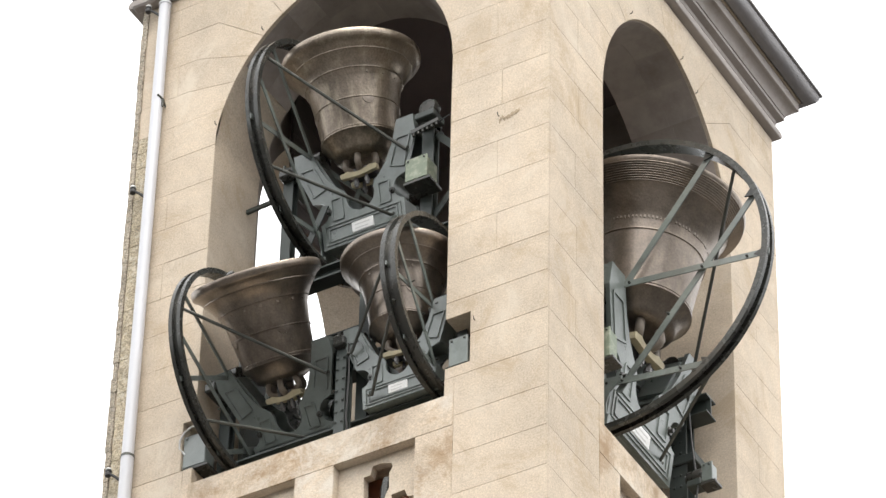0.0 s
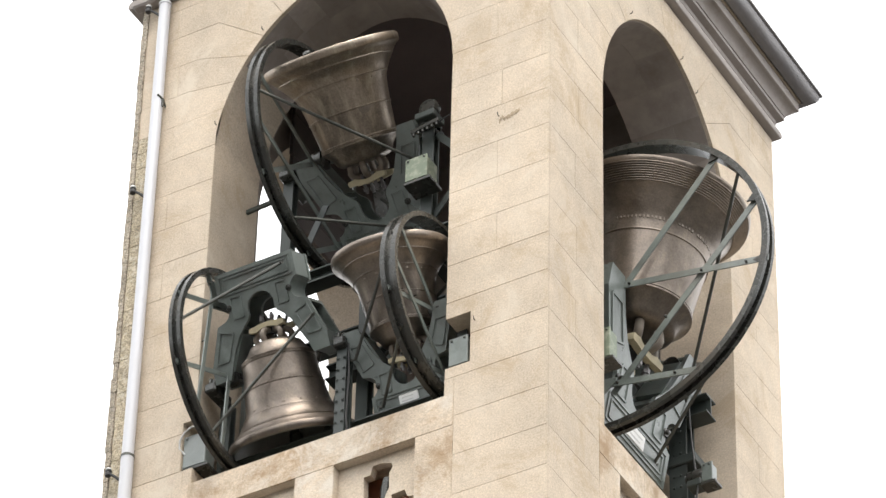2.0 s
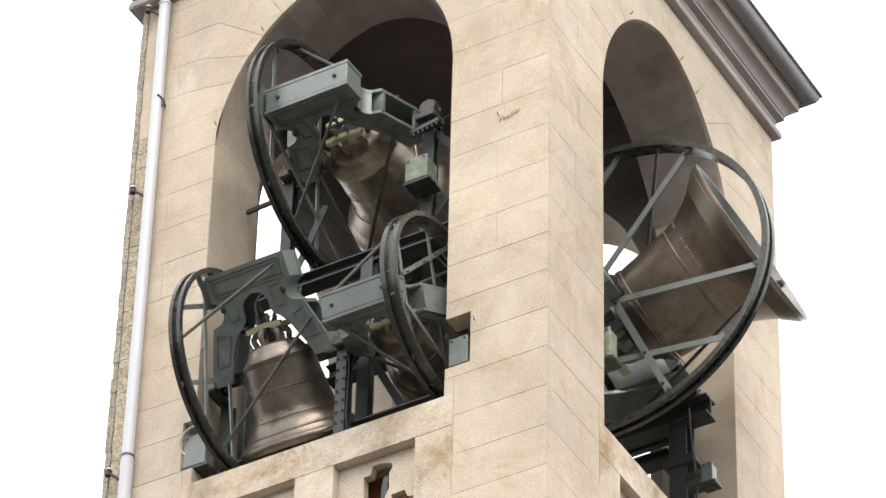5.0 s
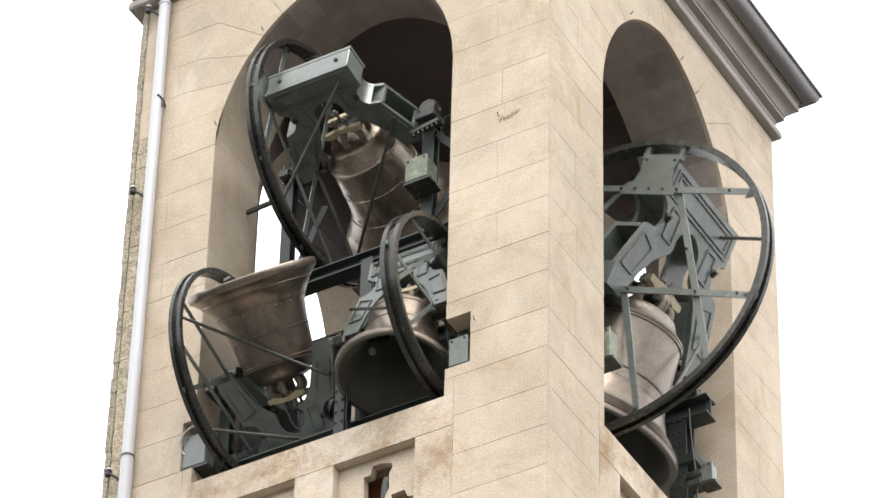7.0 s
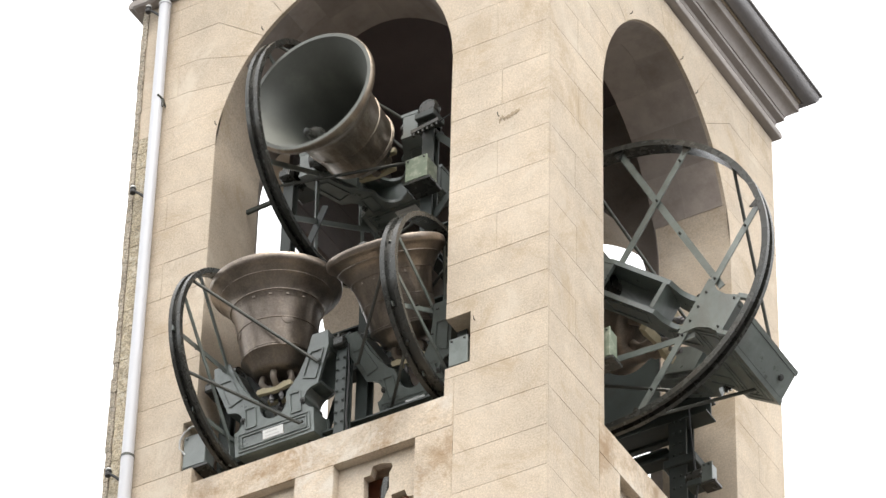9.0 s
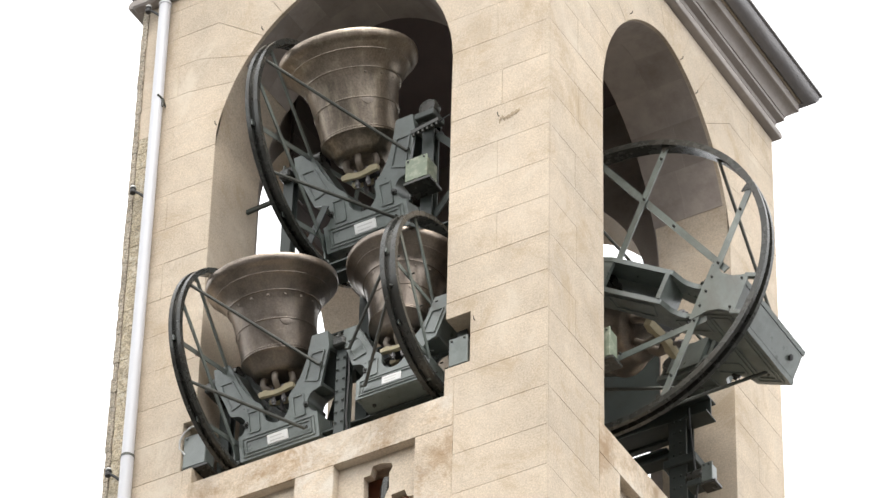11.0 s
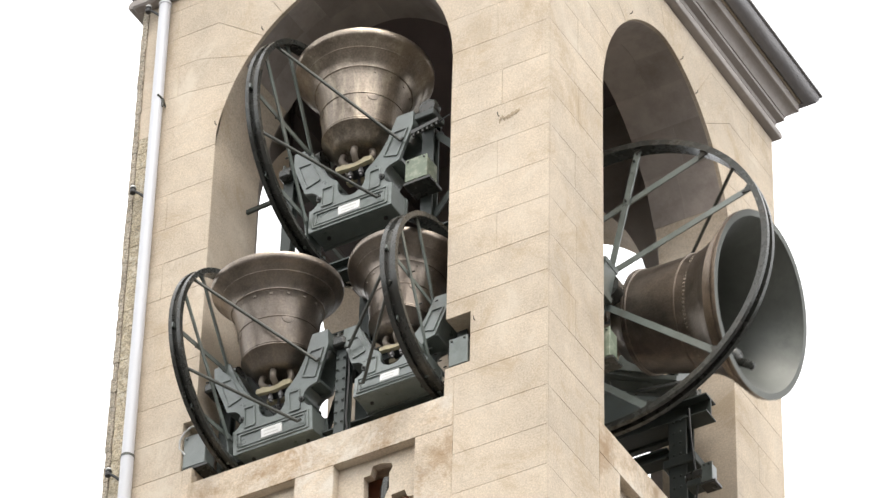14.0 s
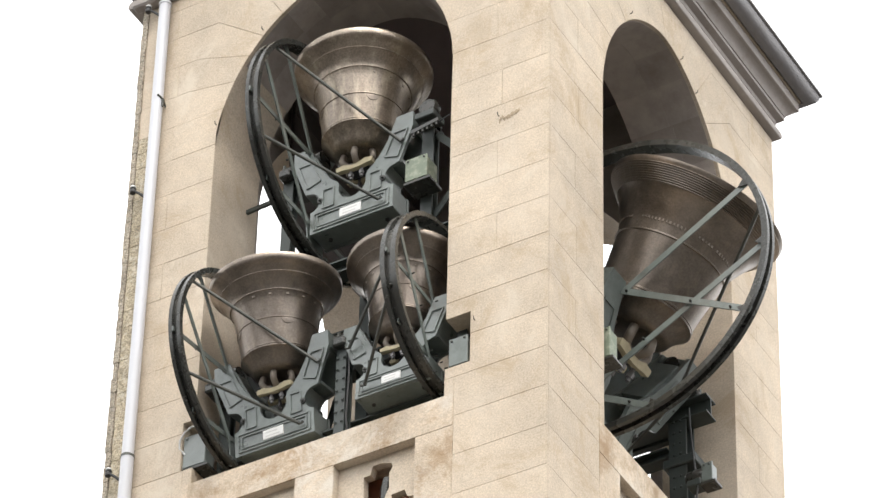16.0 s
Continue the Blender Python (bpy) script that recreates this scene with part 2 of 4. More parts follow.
NOTCH_S = [(0.64, JAMB, 21.66, 22.12), (SIDE - JAMB, 3.09, 21.56, 22.01)]
walls = {
    "wall_south": tower_wall("wall_south", FACES["wall_south"], 0.012, SIDE - 0.082, NOTCH_S),
    "wall_east": tower_wall("wall_east", FACES["wall_east"], WALL, SIDE - WALL),
    "wall_north": tower_wall("wall_north", FACES["wall_north"], 0.012, SIDE - 0.012, (), False),
    "wall_west": tower_wall("wall_west", FACES["wall_west"], WALL, SIDE - WALL, (), False),
}


# Shade under the arches is mixed into this tone; courses vary at random.
SOFFIT = material("shade_toned_soffit", (0.37, 0.322, 0.288), 0.9, vary=0.2, scale=4, bump=0.25, stain=(0.20, 0.165, 0.145), stain_scale=1.6, stain_amount=0.7, island=0.16, spec=0.2)
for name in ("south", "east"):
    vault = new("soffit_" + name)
    tagged(vault, "brown vault courses with the shade under the arch in their colour", kind="structure")
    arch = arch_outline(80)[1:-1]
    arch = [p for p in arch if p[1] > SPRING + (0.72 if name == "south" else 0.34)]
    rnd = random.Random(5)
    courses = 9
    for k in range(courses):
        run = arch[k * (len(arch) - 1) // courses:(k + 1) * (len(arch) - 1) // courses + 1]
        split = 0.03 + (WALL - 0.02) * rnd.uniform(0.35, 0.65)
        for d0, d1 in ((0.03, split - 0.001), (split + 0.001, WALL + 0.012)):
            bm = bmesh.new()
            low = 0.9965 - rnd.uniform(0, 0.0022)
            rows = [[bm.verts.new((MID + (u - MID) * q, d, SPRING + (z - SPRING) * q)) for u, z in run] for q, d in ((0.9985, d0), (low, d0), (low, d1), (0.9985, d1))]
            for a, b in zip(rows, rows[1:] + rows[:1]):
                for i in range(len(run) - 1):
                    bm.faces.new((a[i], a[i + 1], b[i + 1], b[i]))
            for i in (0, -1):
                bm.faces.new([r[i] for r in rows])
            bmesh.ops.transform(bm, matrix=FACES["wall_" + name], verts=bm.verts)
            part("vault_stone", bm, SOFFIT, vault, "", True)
# Ceiling and unseen floor share a dark colour that stands in for interior shade.
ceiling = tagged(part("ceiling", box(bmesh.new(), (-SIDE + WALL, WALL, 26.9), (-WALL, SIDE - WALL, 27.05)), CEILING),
                 "vaulted underside of the tower roof, toned dark for shade", kind="structure")
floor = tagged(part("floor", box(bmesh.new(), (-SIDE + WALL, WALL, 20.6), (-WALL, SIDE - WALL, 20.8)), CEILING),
               "dark belfry floor, out of sight", kind="structure")
bm = bmesh.new()
bmesh.ops.create_grid(bm, x_segments=1, y_segments=1, size=2500)
ground = tagged(part("ground", bm, GROUND), "dark grey asphalt ground round the tower", kind="structure")

# Unseen ring added to cut light from the horizon on downward faces.
LOW_SKY_BLOCK = material("dark_horizon_ring", (0.13, 0.12, 0.11), 0.95, vary=0.3, scale=0.05)
bm = bmesh.new()
ring_low = [bm.verts.new((85 * math.cos(2 * math.pi * k / 96), 85 * math.sin(2 * math.pi * k / 96), -0.5)) for k in range(96)]
ring_top = [bm.verts.new((v.co.x, v.co.y, 34 + 4 * noise.noise(Vector((v.co.x * 0.05, v.co.y * 0.05, 0))))) for v in ring_low]
for k in range(96):
    bm.faces.new((ring_low[k], ring_low[(k + 1) % 96], ring_top[(k + 1) % 96], ring_top[k]))
tagged(part("backdrop", bm, LOW_SKY_BLOCK), "plain dark ring, added out of view to block low sky light", kind="structure")

# ---- cornice and gutter ----
def cornice_run(name, profile, mat, label):
    """A moulding that runs round the tower: profile of (overhang, height), mitred at the corners."""
    bm = bmesh.new()
    loops = [[bm.verts.new(p) for p in ((o, -o, z), (o, SIDE + o, z), (-SIDE - o, SIDE + o, z), (-SIDE - o, -o, z))] for o, z in profile]
    for a, b in zip(loops, loops[1:] + loops[:1]):
        for k in range(4):
            bm.faces.new((a[k], a[(k + 1) % 4], b[(k + 1) % 4], b[k]))
    return tagged(part(name, bm, mat, None, "", True), label, kind="structure")


cornice_run("cornice_bed_mould", [(-0.02, 26.535), (0.045, 26.546), (0.06, 26.556), (0.066, 26.575), (0.064, 26.605), (0.054, 26.64), (0.036, 26.67), (0.015, 26.688), (-0.02, 26.69)], CORNICE,
            "rounded stone bed mould under the cornice")
cornice_run("cornice_fillet", [(-0.02, 26.694), (0.03, 26.70), (0.032, 26.745), (0.084, 26.77), (0.086, 26.80), (-0.02, 26.80)], CORNICE,
            "narrow stone fillet of the cornice")
cornice_run("cornice_cove", [(-0.02, 26.804), (0.09, 26.81), (0.10, 26.83), (0.112, 26.855), (0.132, 26.88), (0.158, 26.895), (0.172, 26.90), (0.178, 26.905), (0.18, 26.998), (-0.02, 26.998)], CORNICE,
            "weathered stone cove of the cornice")
cornice_run("cornice_fascia", [(0.02, 27.0), (0.186, 27.003), (0.192, 27.01), (0.192, 27.10), (0.02, 27.12)], STONE, "narrow beige stone fascia under the gutter")
cornice_run("roof_gutter", [(0.196, 27.16), (0.196, 27.02), (0.21, 27.007), (0.232, 27.006), (0.258, 27.018), (0.282, 27.04), (0.301, 27.068), (0.313, 27.098), (0.317, 27.122),
                            (0.334, 27.128), (0.336, 27.142), (0.32, 27.16)], ZINC, "rolled grey zinc gutter along the eaves")
bm = bmesh.new()
v = [bm.verts.new(p) for p in ((0.2, -0.2, 27.12), (0.2, SIDE + 0.2, 27.12), (-SIDE - 0.2, SIDE + 0.2, 27.12), (-SIDE - 0.2, -0.2, 27.12), (-MID, MID, 28.4))]
for k in range(4):
    bm.faces.new((v[k], v[(k + 1) % 4], v[4]))
bm.faces.new(v[3::-1])
tagged(part("roof", bm, ZINC), "low pyramid tower roof behind the gutter", kind="structure")

# ---- bells ----
def bell_profile(rho, mouth, ribs=0):
    """Outer and inner outline of a bell from the lip to the crown; mouth is the height of the lip."""
    outer = [(1.0, 0.0), (1.0, 0.03), (0.98, 0.07), (0.938, 0.12), (0.885, 0.18), (0.843, 0.225), (0.838, 0.236), (0.825, 0.24), (0.762, 0.33), (0.705, 0.43),
             (0.705, 0.445), (0.69, 0.45)]
    waist = lambda z: 0.69 - 0.135 * ((z - 0.45) / 0.72) ** 0.62
    ring = 0.62 if ribs else 0.80
    for z in (0.5, 0.55, 0.59, 0.66, 0.7, 0.76, 0.84, 0.9, 0.97, 1.04, 1.11, 1.15):
        if not ring - 0.03 < z < ring + 0.05:
            outer.append((waist(z), z))
    band = [(waist(ring), ring), (waist(ring) + 0.009, ring + 0.005), (waist(ring) + 0.009, ring + 0.018), (waist(ring + 0.025), ring + 0.024)]
    outer = sorted(outer + band, key=lambda p: p[1])
    outer += [(0.556, 1.165), (0.569, 1.172), (0.569, 1.19), (0.559, 1.195), (0.569, 1.201), (0.569, 1.218), (0.548, 1.228), (0.525, 1.25), (0.485, 1.285), (0.445, 1.33), (0.42, 1.375), (0.40, 1.405),
              (0.35, 1.43), (0.24, 1.445), (0.015, 1.45)]
    if ribs:
        rows = []
        for k in range(ribs):
            z = 0.06 + 0.17 * k / ribs
            r = 0.982 - 0.88 * (z - 0.06)
            rows += [(r, z), (r + 0.009, z + 0.004), (r + 0.009, z + 0.011), (r, z + 0.015)]
        outer = outer[:2] + rows + [p for p in outer[5:] if not 0.23 < p[1] < 0.24 and not 0.42 < p[1] < 0.448]
    else:
        outer = [(0.985, 0.0), (1.0, 0.016), (1.004, 0.06), (0.998, 0.105), (0.982, 0.128), (0.95, 0.142), (0.90, 0.19), (0.858, 0.24), (0.860, 0.252), (0.845, 0.26), (0.775, 0.335)] + outer[9:]
    inner = [(0.93, 0.0), (0.895, 0.05), (0.80, 0.17), (0.70, 0.32), (0.62, 0.48), (0.575, 0.62), (0.535, 0.80), (0.515, 1.0), (0.495, 1.15), (0.44, 1.24), (0.35, 1.32), (0.015, 1.37)]
    tall = lambda z: z if z < 0.25 else 0.25 + (z - 0.25) * 1.15
    return [(r * rho, mouth + tall(z) * rho) for r, z in outer], [(r * rho, mouth + tall(z) * rho) for r, z in inner]


def bell(name, label, ctr, turn, rho, L, rw, wx, ww, scale, shape_of_arm, skin=None):
    """A bell with its iron headstock and drive wheel, turning about its own x axis; the mouth hangs down at rest."""
    root = new(name)
    root.empty_display_size = 0.2
    tagged(root, label, "bell", "bells in the tower")
    outer, inner = bell_profile(rho, -L, 9 if rho > 0.7 else 0)
    part("bell_body", lathe(bmesh.new(), outer + [(0.0151, outer[-1][1])], 96), skin or BRONZE, root, "brown aged bronze bell with moulded bands", True)
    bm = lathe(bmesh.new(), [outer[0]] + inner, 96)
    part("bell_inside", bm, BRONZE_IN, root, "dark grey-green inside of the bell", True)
    crown = outer[-1][1]
    # worn raised lettering and ornament, no longer legible
    rnd = random.Random(int(rho * 1000))
    for z, r, count, high, name in ((0.55, 0.660, 96, 0.05, "inscription_band"),) if rho > 0.7 else ((0.74, 0.605, 96, 0.055, "inscription_band"), (0.53, 0.668, 16, 0.05, "ornament_band")):
        bm = bmesh.new()
        for k in range(count):
            if rnd.random() < 0.22:
                continue
            a = 2 * math.pi * k / count
            w, h = rho * (0.012 + 0.014 * rnd.random()) * (96 / count) ** 0.4, rho * high * rnd.uniform(0.5, 1.0)
            m = Matrix.Rotation(a, 4, "Z") @ Matrix.Translation((r * rho + 0.001, 0, -L + z * rho))
            box(bm, (-0.008, -w / 2, -h / 2), (0.002, w / 2, h / 2), 0.0015, m)
        tagged(part(name, bm, CANON, root, "worn raised band, not legible"), kind="stuff")
    for k in range(4):
        a = radians(90 * k + 45)
        bm = lathe(bmesh.new(), [(0.045 * rho / 0.5, -0.01), (0.045 * rho / 0.5, 0.004), (0.03 * rho / 0.5, 0.007), (0.006, 0.009)], 16, "x")
        bmesh.ops.transform(bm, matrix=Matrix.Rotation(a, 4, "Z") @ Matrix.Translation((0.588 * rho, 0, -L + (0.92 if rho < 0.7 else 0.82) * rho)), verts=bm.verts)
        part("medallion", bm, BRONZE, root, "", True)
    # crown loops: cast lugs that lean outward and close over the top
    for k in range(6):
        bm = bmesh.new()
        a = radians(60 * k + 20)
        c, q = math.cos(a), math.sin(a)
        way = [(0.122, -0.02), (0.134, 0.02), (0.141, 0.05), (0.136, 0.065), (0.12, 0.08), (0.09, 0.096), (0.05, 0.102)]
        tube(bm, [(c * r * scale, q * r * scale, crown + z * scale) for r, z in way], 0.025 * scale, 10)
        part("crown_loop", bm, CANON, root, "dull bronze crown loop", True)
    top = crown + 0.10 * scale
    bow = [(-0.155, 0.016), (-0.15, 0.003), (-0.118, 0.0), (-0.092, -0.006), (-0.062, 0.008), (-0.03, 0.016), (0, 0.018), (0.03, 0.016), (0.062, 0.008), (0.092, -0.006), (0.118, 0.0), (0.15, 0.003), (0.155, 0.016)]
    upper = [(-0.15, 0.042), (-0.105, 0.044), (-0.052, 0.052), (0, 0.055), (0.052, 0.052), (0.105, 0.044), (0.15, 0.042)]
    saddle = [(x * scale, top + z * scale) for x, z in bow] + [(x * scale, top + z * scale) for x, z in upper[::-1]]
    for y0, y1 in ((-0.10, -0.06), (0.06, 0.10)):
        part("spacer_block", slab(bmesh.new(), saddle, [], y0 * scale, y1 * scale), OCHRE, root, "ochre timber packing over the crown", True)
    # black plate stands in for the shaded hollow between the timbers
    part("hollow_shade_plate", box(bmesh.new(), (-0.09 * scale, -0.058 * scale, top - 0.01 * scale), (0.09 * scale, 0.058 * scale, top + 0.03 * scale), 0.004), CABLE, root, "black plate for the shade in the hollow")
    headstock(root, scale, top + 0.04 * scale, shape_of_arm != "closed", shape_of_arm != "curved", *((0.0375, 0.9325) if shape_of_arm == "hollow" else (0.0, 1.0)))
    drive_wheel(root, rw, wx, ww, scale)
    # clapper
    cl = new("clapper")
    cl.parent = root
    cl.location = (0, 0, inner[-1][1] - 0.03)
    bm = bmesh.new()
    reach = L + inner[-1][1] - 0.10 * rho
    lathe(bm, [(0.012, 0.02), (0.022, 0.0), (0.02, -reach * 0.5), (0.03, -reach * 0.82), (0.05 * scale, -reach * 0.90), (0.064 * scale, -reach * 0.97), (0.055 * scale, -reach * 1.03), (0.035, -reach * 1.08), (0.03, -reach * 1.2), (0.012, -reach * 1.21)], 16)
    part("clapper_bob", bm, IRON, cl, "dark iron clapper", True)
    root.matrix_basis = Matrix.Translation(ctr) @ turn
    return root, cl


def headstock(root, s, top, open_arm=True, hollow=False, shift=0.0, squeeze=1.0):
    """Cast yoke: two pierced cheeks, a heavy block on top, box arms down to the pivots."""
    head = new("headstock")
    head.parent = root
    tagged(head, "dark green cast iron headstock with pierced cheeks")
    d = 0.118 * (1 + 0.55 * (s - 1))
    skin = 0.026 * s
    half = [(0.0, 0.79), (0.35, 0.79), (0.35, 0.58)] + circle(0.37, 0.49, 0.095, 10, 110, 245) + [(0.40, 0.385), (0.51, 0.08), (0.51, -0.05), (0.37, -0.05)]
    inside = [(0.30, 0.14), (0.235, 0.255), (0.175, 0.325), (0.128, 0.365), (0.115, 0.40)] + circle(0, 0.44, 0.117, 10, -8, 90)
    shape = [(x * s, z * s) for x, z in half + inside]
    outline = shape[1:] + [(-x, z) for x, z in shape[::-1][1:-1]]

    def frame_of(bm, y, loop, w=0.013):
        for (x0, z0), (x1, z1) in zip(loop, loop[1:] + loop[:1]):
            bar(bm, (x0 * s, y, z0 * s), (x1 * s, y, z1 * s), w * s, 0.016, (0, 1, 0))

    for sign in (-1, 1):
        bm = bmesh.new()
        slab(bm, outline, [], sign * d, sign * (d - skin))
        # raised mouldings that frame the sunk panels
        y0 = sign * (d + 0.0025)
        frame_of(bm, y0, [(-0.315, 0.61), (0.315, 0.61), (0.315, 0.76), (-0.315, 0.76)], 0.011)
        frame_of(bm, y0, [(-0.285, 0.635), (0.285, 0.635), (0.285, 0.735), (-0.285, 0.735)], 0.011)
        for q in (-1, 1):
            frame_of(bm, y0, [(q * 0.155, 0.405), (q * 0.245, 0.405), (q * 0.245, 0.575), (q * 0.155, 0.575)])
            frame_of(bm, y0, [(q * 0.355, 0.10), (q * 0.465, 0.10), (q * 0.385, 0.335), (q * 0.275, 0.30)])
        part("cheek", bm, GREEN, head)
    bm = bmesh.new()
    inner = d - skin - 0.001
    box(bm, (-0.345 * s, -inner, 0.585 * s), (0.345 * s, inner, 0.788 * s), 0.006)
    part("counterweight", bm, GREEN, head, "solid green counterweight block")
    for sign in (-1, 1):
        deep = 2 * inner
        # cross web between the arm and the scallop, inner web, bottom plate, pivot plate
        webs = [((0.412, 0.365), (0.20, 0.335)), ((0.35, 0.02), (0.22, 0.29)), ((0.385, -0.035), (0.505, -0.035)), ((0.495, -0.02), (0.495, 0.085))]
        if not open_arm:
            webs += [((0.40, 0.35), (0.493, 0.088))]
        for (x0, z0), (x1, z1) in webs:
            part("web", bar(bmesh.new(), (sign * x0 * s, 0, z0 * s), (sign * x1 * s, 0, z1 * s), 0.024 * s, deep, (0, 1, 0)), GREEN, head)
        if not hollow:
            bm = bmesh.new()
            outer_arc, inner_arc = circle(0.37, 0.49, 0.097, 10, 112, 243), circle(0.37, 0.49, 0.113, 10, 112, 243)
            slab(bm, [(sign * x * s, z * s) for x, z in outer_arc + inner_arc[::-1]], [], -inner, inner)
            part("scallop_web", bm, GREEN, head, "", True)
        bm = bmesh.new()
        lathe(bm, [(0.012, sign * 0.36 * s), (0.045 * s, sign * 0.36 * s), (0.045 * s, sign * 0.60 * s), (0.012, sign * 0.60 * s)], 20, "x")
        part("pivot", bm, IRON, head, "", True)
    # small plate on the block
    bm = box(bmesh.new(), (-0.095 * s, d - 0.004, 0.645 * s), (0.085 * s, d + 0.012, 0.725 * s), 0.002)
    part("name_plate", bm, PLATE, head, "small white plate")
    bm = bmesh.new()
    rnd = random.Random(int(s * 100))
    for k in range(2):
        z = (0.668 + 0.03 * k) * s
        box(bm, (-0.07 * s, d + 0.0121, z), ((0.03 + 0.03 * rnd.random()) * s, d + 0.0126, z + 0.009 * s))
    part("plate_text", bm, WIRE, head, "faded lines, not legible")
    # pads where the stays are bolted on
    for q in (-1, 1):
        for sign in (-1, 1):
            bm = lathe(bmesh.new(), [(0.004, sign * d), (0.026 * s, sign * d), (0.024 * s, sign * (d + 0.012 * s)), (0.012 * s, sign * (d + 0.014 * s)), (0.012 * s, sign * (d + 0.03 * s)), (0.003, sign * (d + 0.031 * s))], 8, "y")
            bmesh.ops.translate(bm, vec=(q * 0.265 * s, 0, 0.50 * s), verts=bm.verts)
            part("bolt", bm, IRON, head)
    for k in range(2):
        bm = bmesh.new()
        lathe(bm, [(0.004, 0.788 * s), (0.017 * s, 0.788 * s), (0.017 * s, 0.802 * s), (0.004, 0.804 * s)], 6)
        bmesh.ops.translate(bm, vec=((-0.24 + 0.48 * k) * s, 0, 0), verts=bm.verts)
        part("top_bolt", bm, CABLE, head)
    # hanger bolts through the saddle, with bright nuts
    for x in (-0.045, 0.045):
        for y in (-0.062, 0.062):
            bm = lathe(bmesh.new(), [(0.003, top - 0.06 * s), (0.013 * s, top - 0.06 * s), (0.013 * s, top + 0.085 * s), (0.003, top + 0.085 * s)], 10)
            lathe(bm, [(0.003, top + 0.04 * s), (0.022 * s, top + 0.04 * s), (0.022 * s, top + 0.066 * s), (0.003, top + 0.066 * s)], 6)
            bmesh.ops.translate(bm, vec=(x * s, y * s, 0), verts=bm.verts)
            part("hanger_bolt", bm, ZINC, head)
    head.location.x, head.scale.x = shift, squeeze
    return head


def drive_wheel(root, rw, wx, ww, s):
    """The grooved drive wheel beside the bell, with flat lattice spokes and round stays."""
    wheel = new("drive_wheel")
    wheel.parent = root
    tagged(wheel, "large dark iron drive wheel with twin rims")
    k = rw / 1.374
    t = 0.05 * (0.5 + 0.5 * k)
    bm = bmesh.new()
    a, b = wx, wx + ww
    f = ww * 0.30
    lathe(bm, [(rw - t, a), (rw, a), (rw, a + f), (rw - t * 0.86, a + f), (rw - t * 0.86, b - f), (rw, b - f), (rw, b), (rw - t, b)], 120, "x", True)
    part("rim", bm, IRON, wheel, "", True)
    mid = a + 0.0425 if rw > 1.2 else (a + b) / 2
    flat = 0.011
    lines = []
    for q in (-1, 1):
        lines += [((q * 0.15, 0.0), (q * 1.38, -0.01)), ((q * 0.16, -0.01), (q * 0.75, -1.09)), ((q * 0.22, 1.0), (q * 1.17, -0.60))]
    lines += [((-0.98, 0.92), (0.98, 0.92))]
    for i, (p, q) in enumerate(lines):
        bm = bar(bmesh.new(), (mid + flat * (i % 3 - 1), p[0] * k, p[1] * k), (mid + flat * (i % 3 - 1), q[0] * k, q[1] * k), 0.042 * k + 0.012, 0.010)
        part("spoke", bm, GREEN, wheel)
    # fishtail plate that ties the lattice to the counterweight, its two posts to the rim, and its rivets
    fish = [(-0.18, 1.24), (-0.165, 1.19), (-0.15, 1.10), (-0.17, 1.00), (-0.25, 0.90), (-0.25, 0.87), (0, 0.87)]
    fish = [(y * k, z * k) for y, z in fish + [(-y, z) for y, z in fish[:-1][::-1]]]
    bm = bmesh.new()
    rows_of = [[bm.verts.new((x, y, z)) for y, z in fish] for x in (mid - 0.022, mid - 0.012)]
    bm.faces.new(rows_of[0])
    bm.faces.new(rows_of[1][::-1])
    for i in range(len(fish)):
        e = (i + 1) % len(fish)
        bm.faces.new((rows_of[0][i], rows_of[0][e], rows_of[1][e], rows_of[1][i]))
    part("tie_plate", bm, GREEN, wheel, "green riveted tie plate")
    for q in (-1, 1):
        bm = box(bmesh.new(), (mid - 0.024, q * 0.165 * k - 0.02 * k, 1.20 * k), (mid + 0.02, q * 0.165 * k + 0.02 * k, rw - t * 0.9), 0.004)
        part("rim_post", bm, GREEN, wheel)
    near = mid - 0.03 if wx < 0 else mid + 0.03
    for y, z in ((-0.26, 0.92), (-0.13, 0.92), (0, 0.92), (0.13, 0.92), (0.26, 0.92), (-0.13, 1.19), (0.13, 1.19), (-0.75, 0.92), (0.75, 0.92), (-0.58, 0.38), (0.58, 0.38), (-0.82, 0.0), (0.82, 0.0), (-1.2, 0.0), (1.2, 0.0), (-0.2, 0.0), (0.2, 0.0)):
        bm = lathe(bmesh.new(), [(0.003, near - 0.006), (0.008 * k, near - 0.005), (0.010 * k, near - 0.001), (0.010 * k, near + 0.02), (0.003, near + 0.02)], 8, "x")
        bmesh.ops.translate(bm, vec=(0, y * k, z * k), verts=bm.verts)
        part("rivet", bm, IRON, wheel)
    bm = lathe(bmesh.new(), [(0.012, a - 0.01), (0.07 * k, a - 0.01), (0.07 * k, a), (0.115 * k, a + 0.004), (0.115 * k, b - 0.004), (0.07 * k, b), (0.012, b)], 24, "x")
    part("hub", bm, IRON, wheel, "dark iron hub plate", True)
    for q in (-1, 1):
        for u, w in ((1.335, -0.01), (0.75, -1.10), (1.18, -0.62), (0.98, 0.92)):
            d = Vector((u, w)).normalized()
            n = Vector((-d.y, d.x))
            tip, left, right = d * (rw - t - 0.07 * k), d * (rw - t * 0.9) + n * 0.045 * k, d * (rw - t * 0.9) - n * 0.045 * k
            bm = bmesh.new()
            near = [bm.verts.new((mid - 0.02, q * p.x, p.y)) for p in (tip, left, right)]
            away = [bm.verts.new((mid - 0.008, q * p.x, p.y)) for p in (tip, left, right)]
            bm.faces.new(near)
            bm.faces.new(away[::-1])
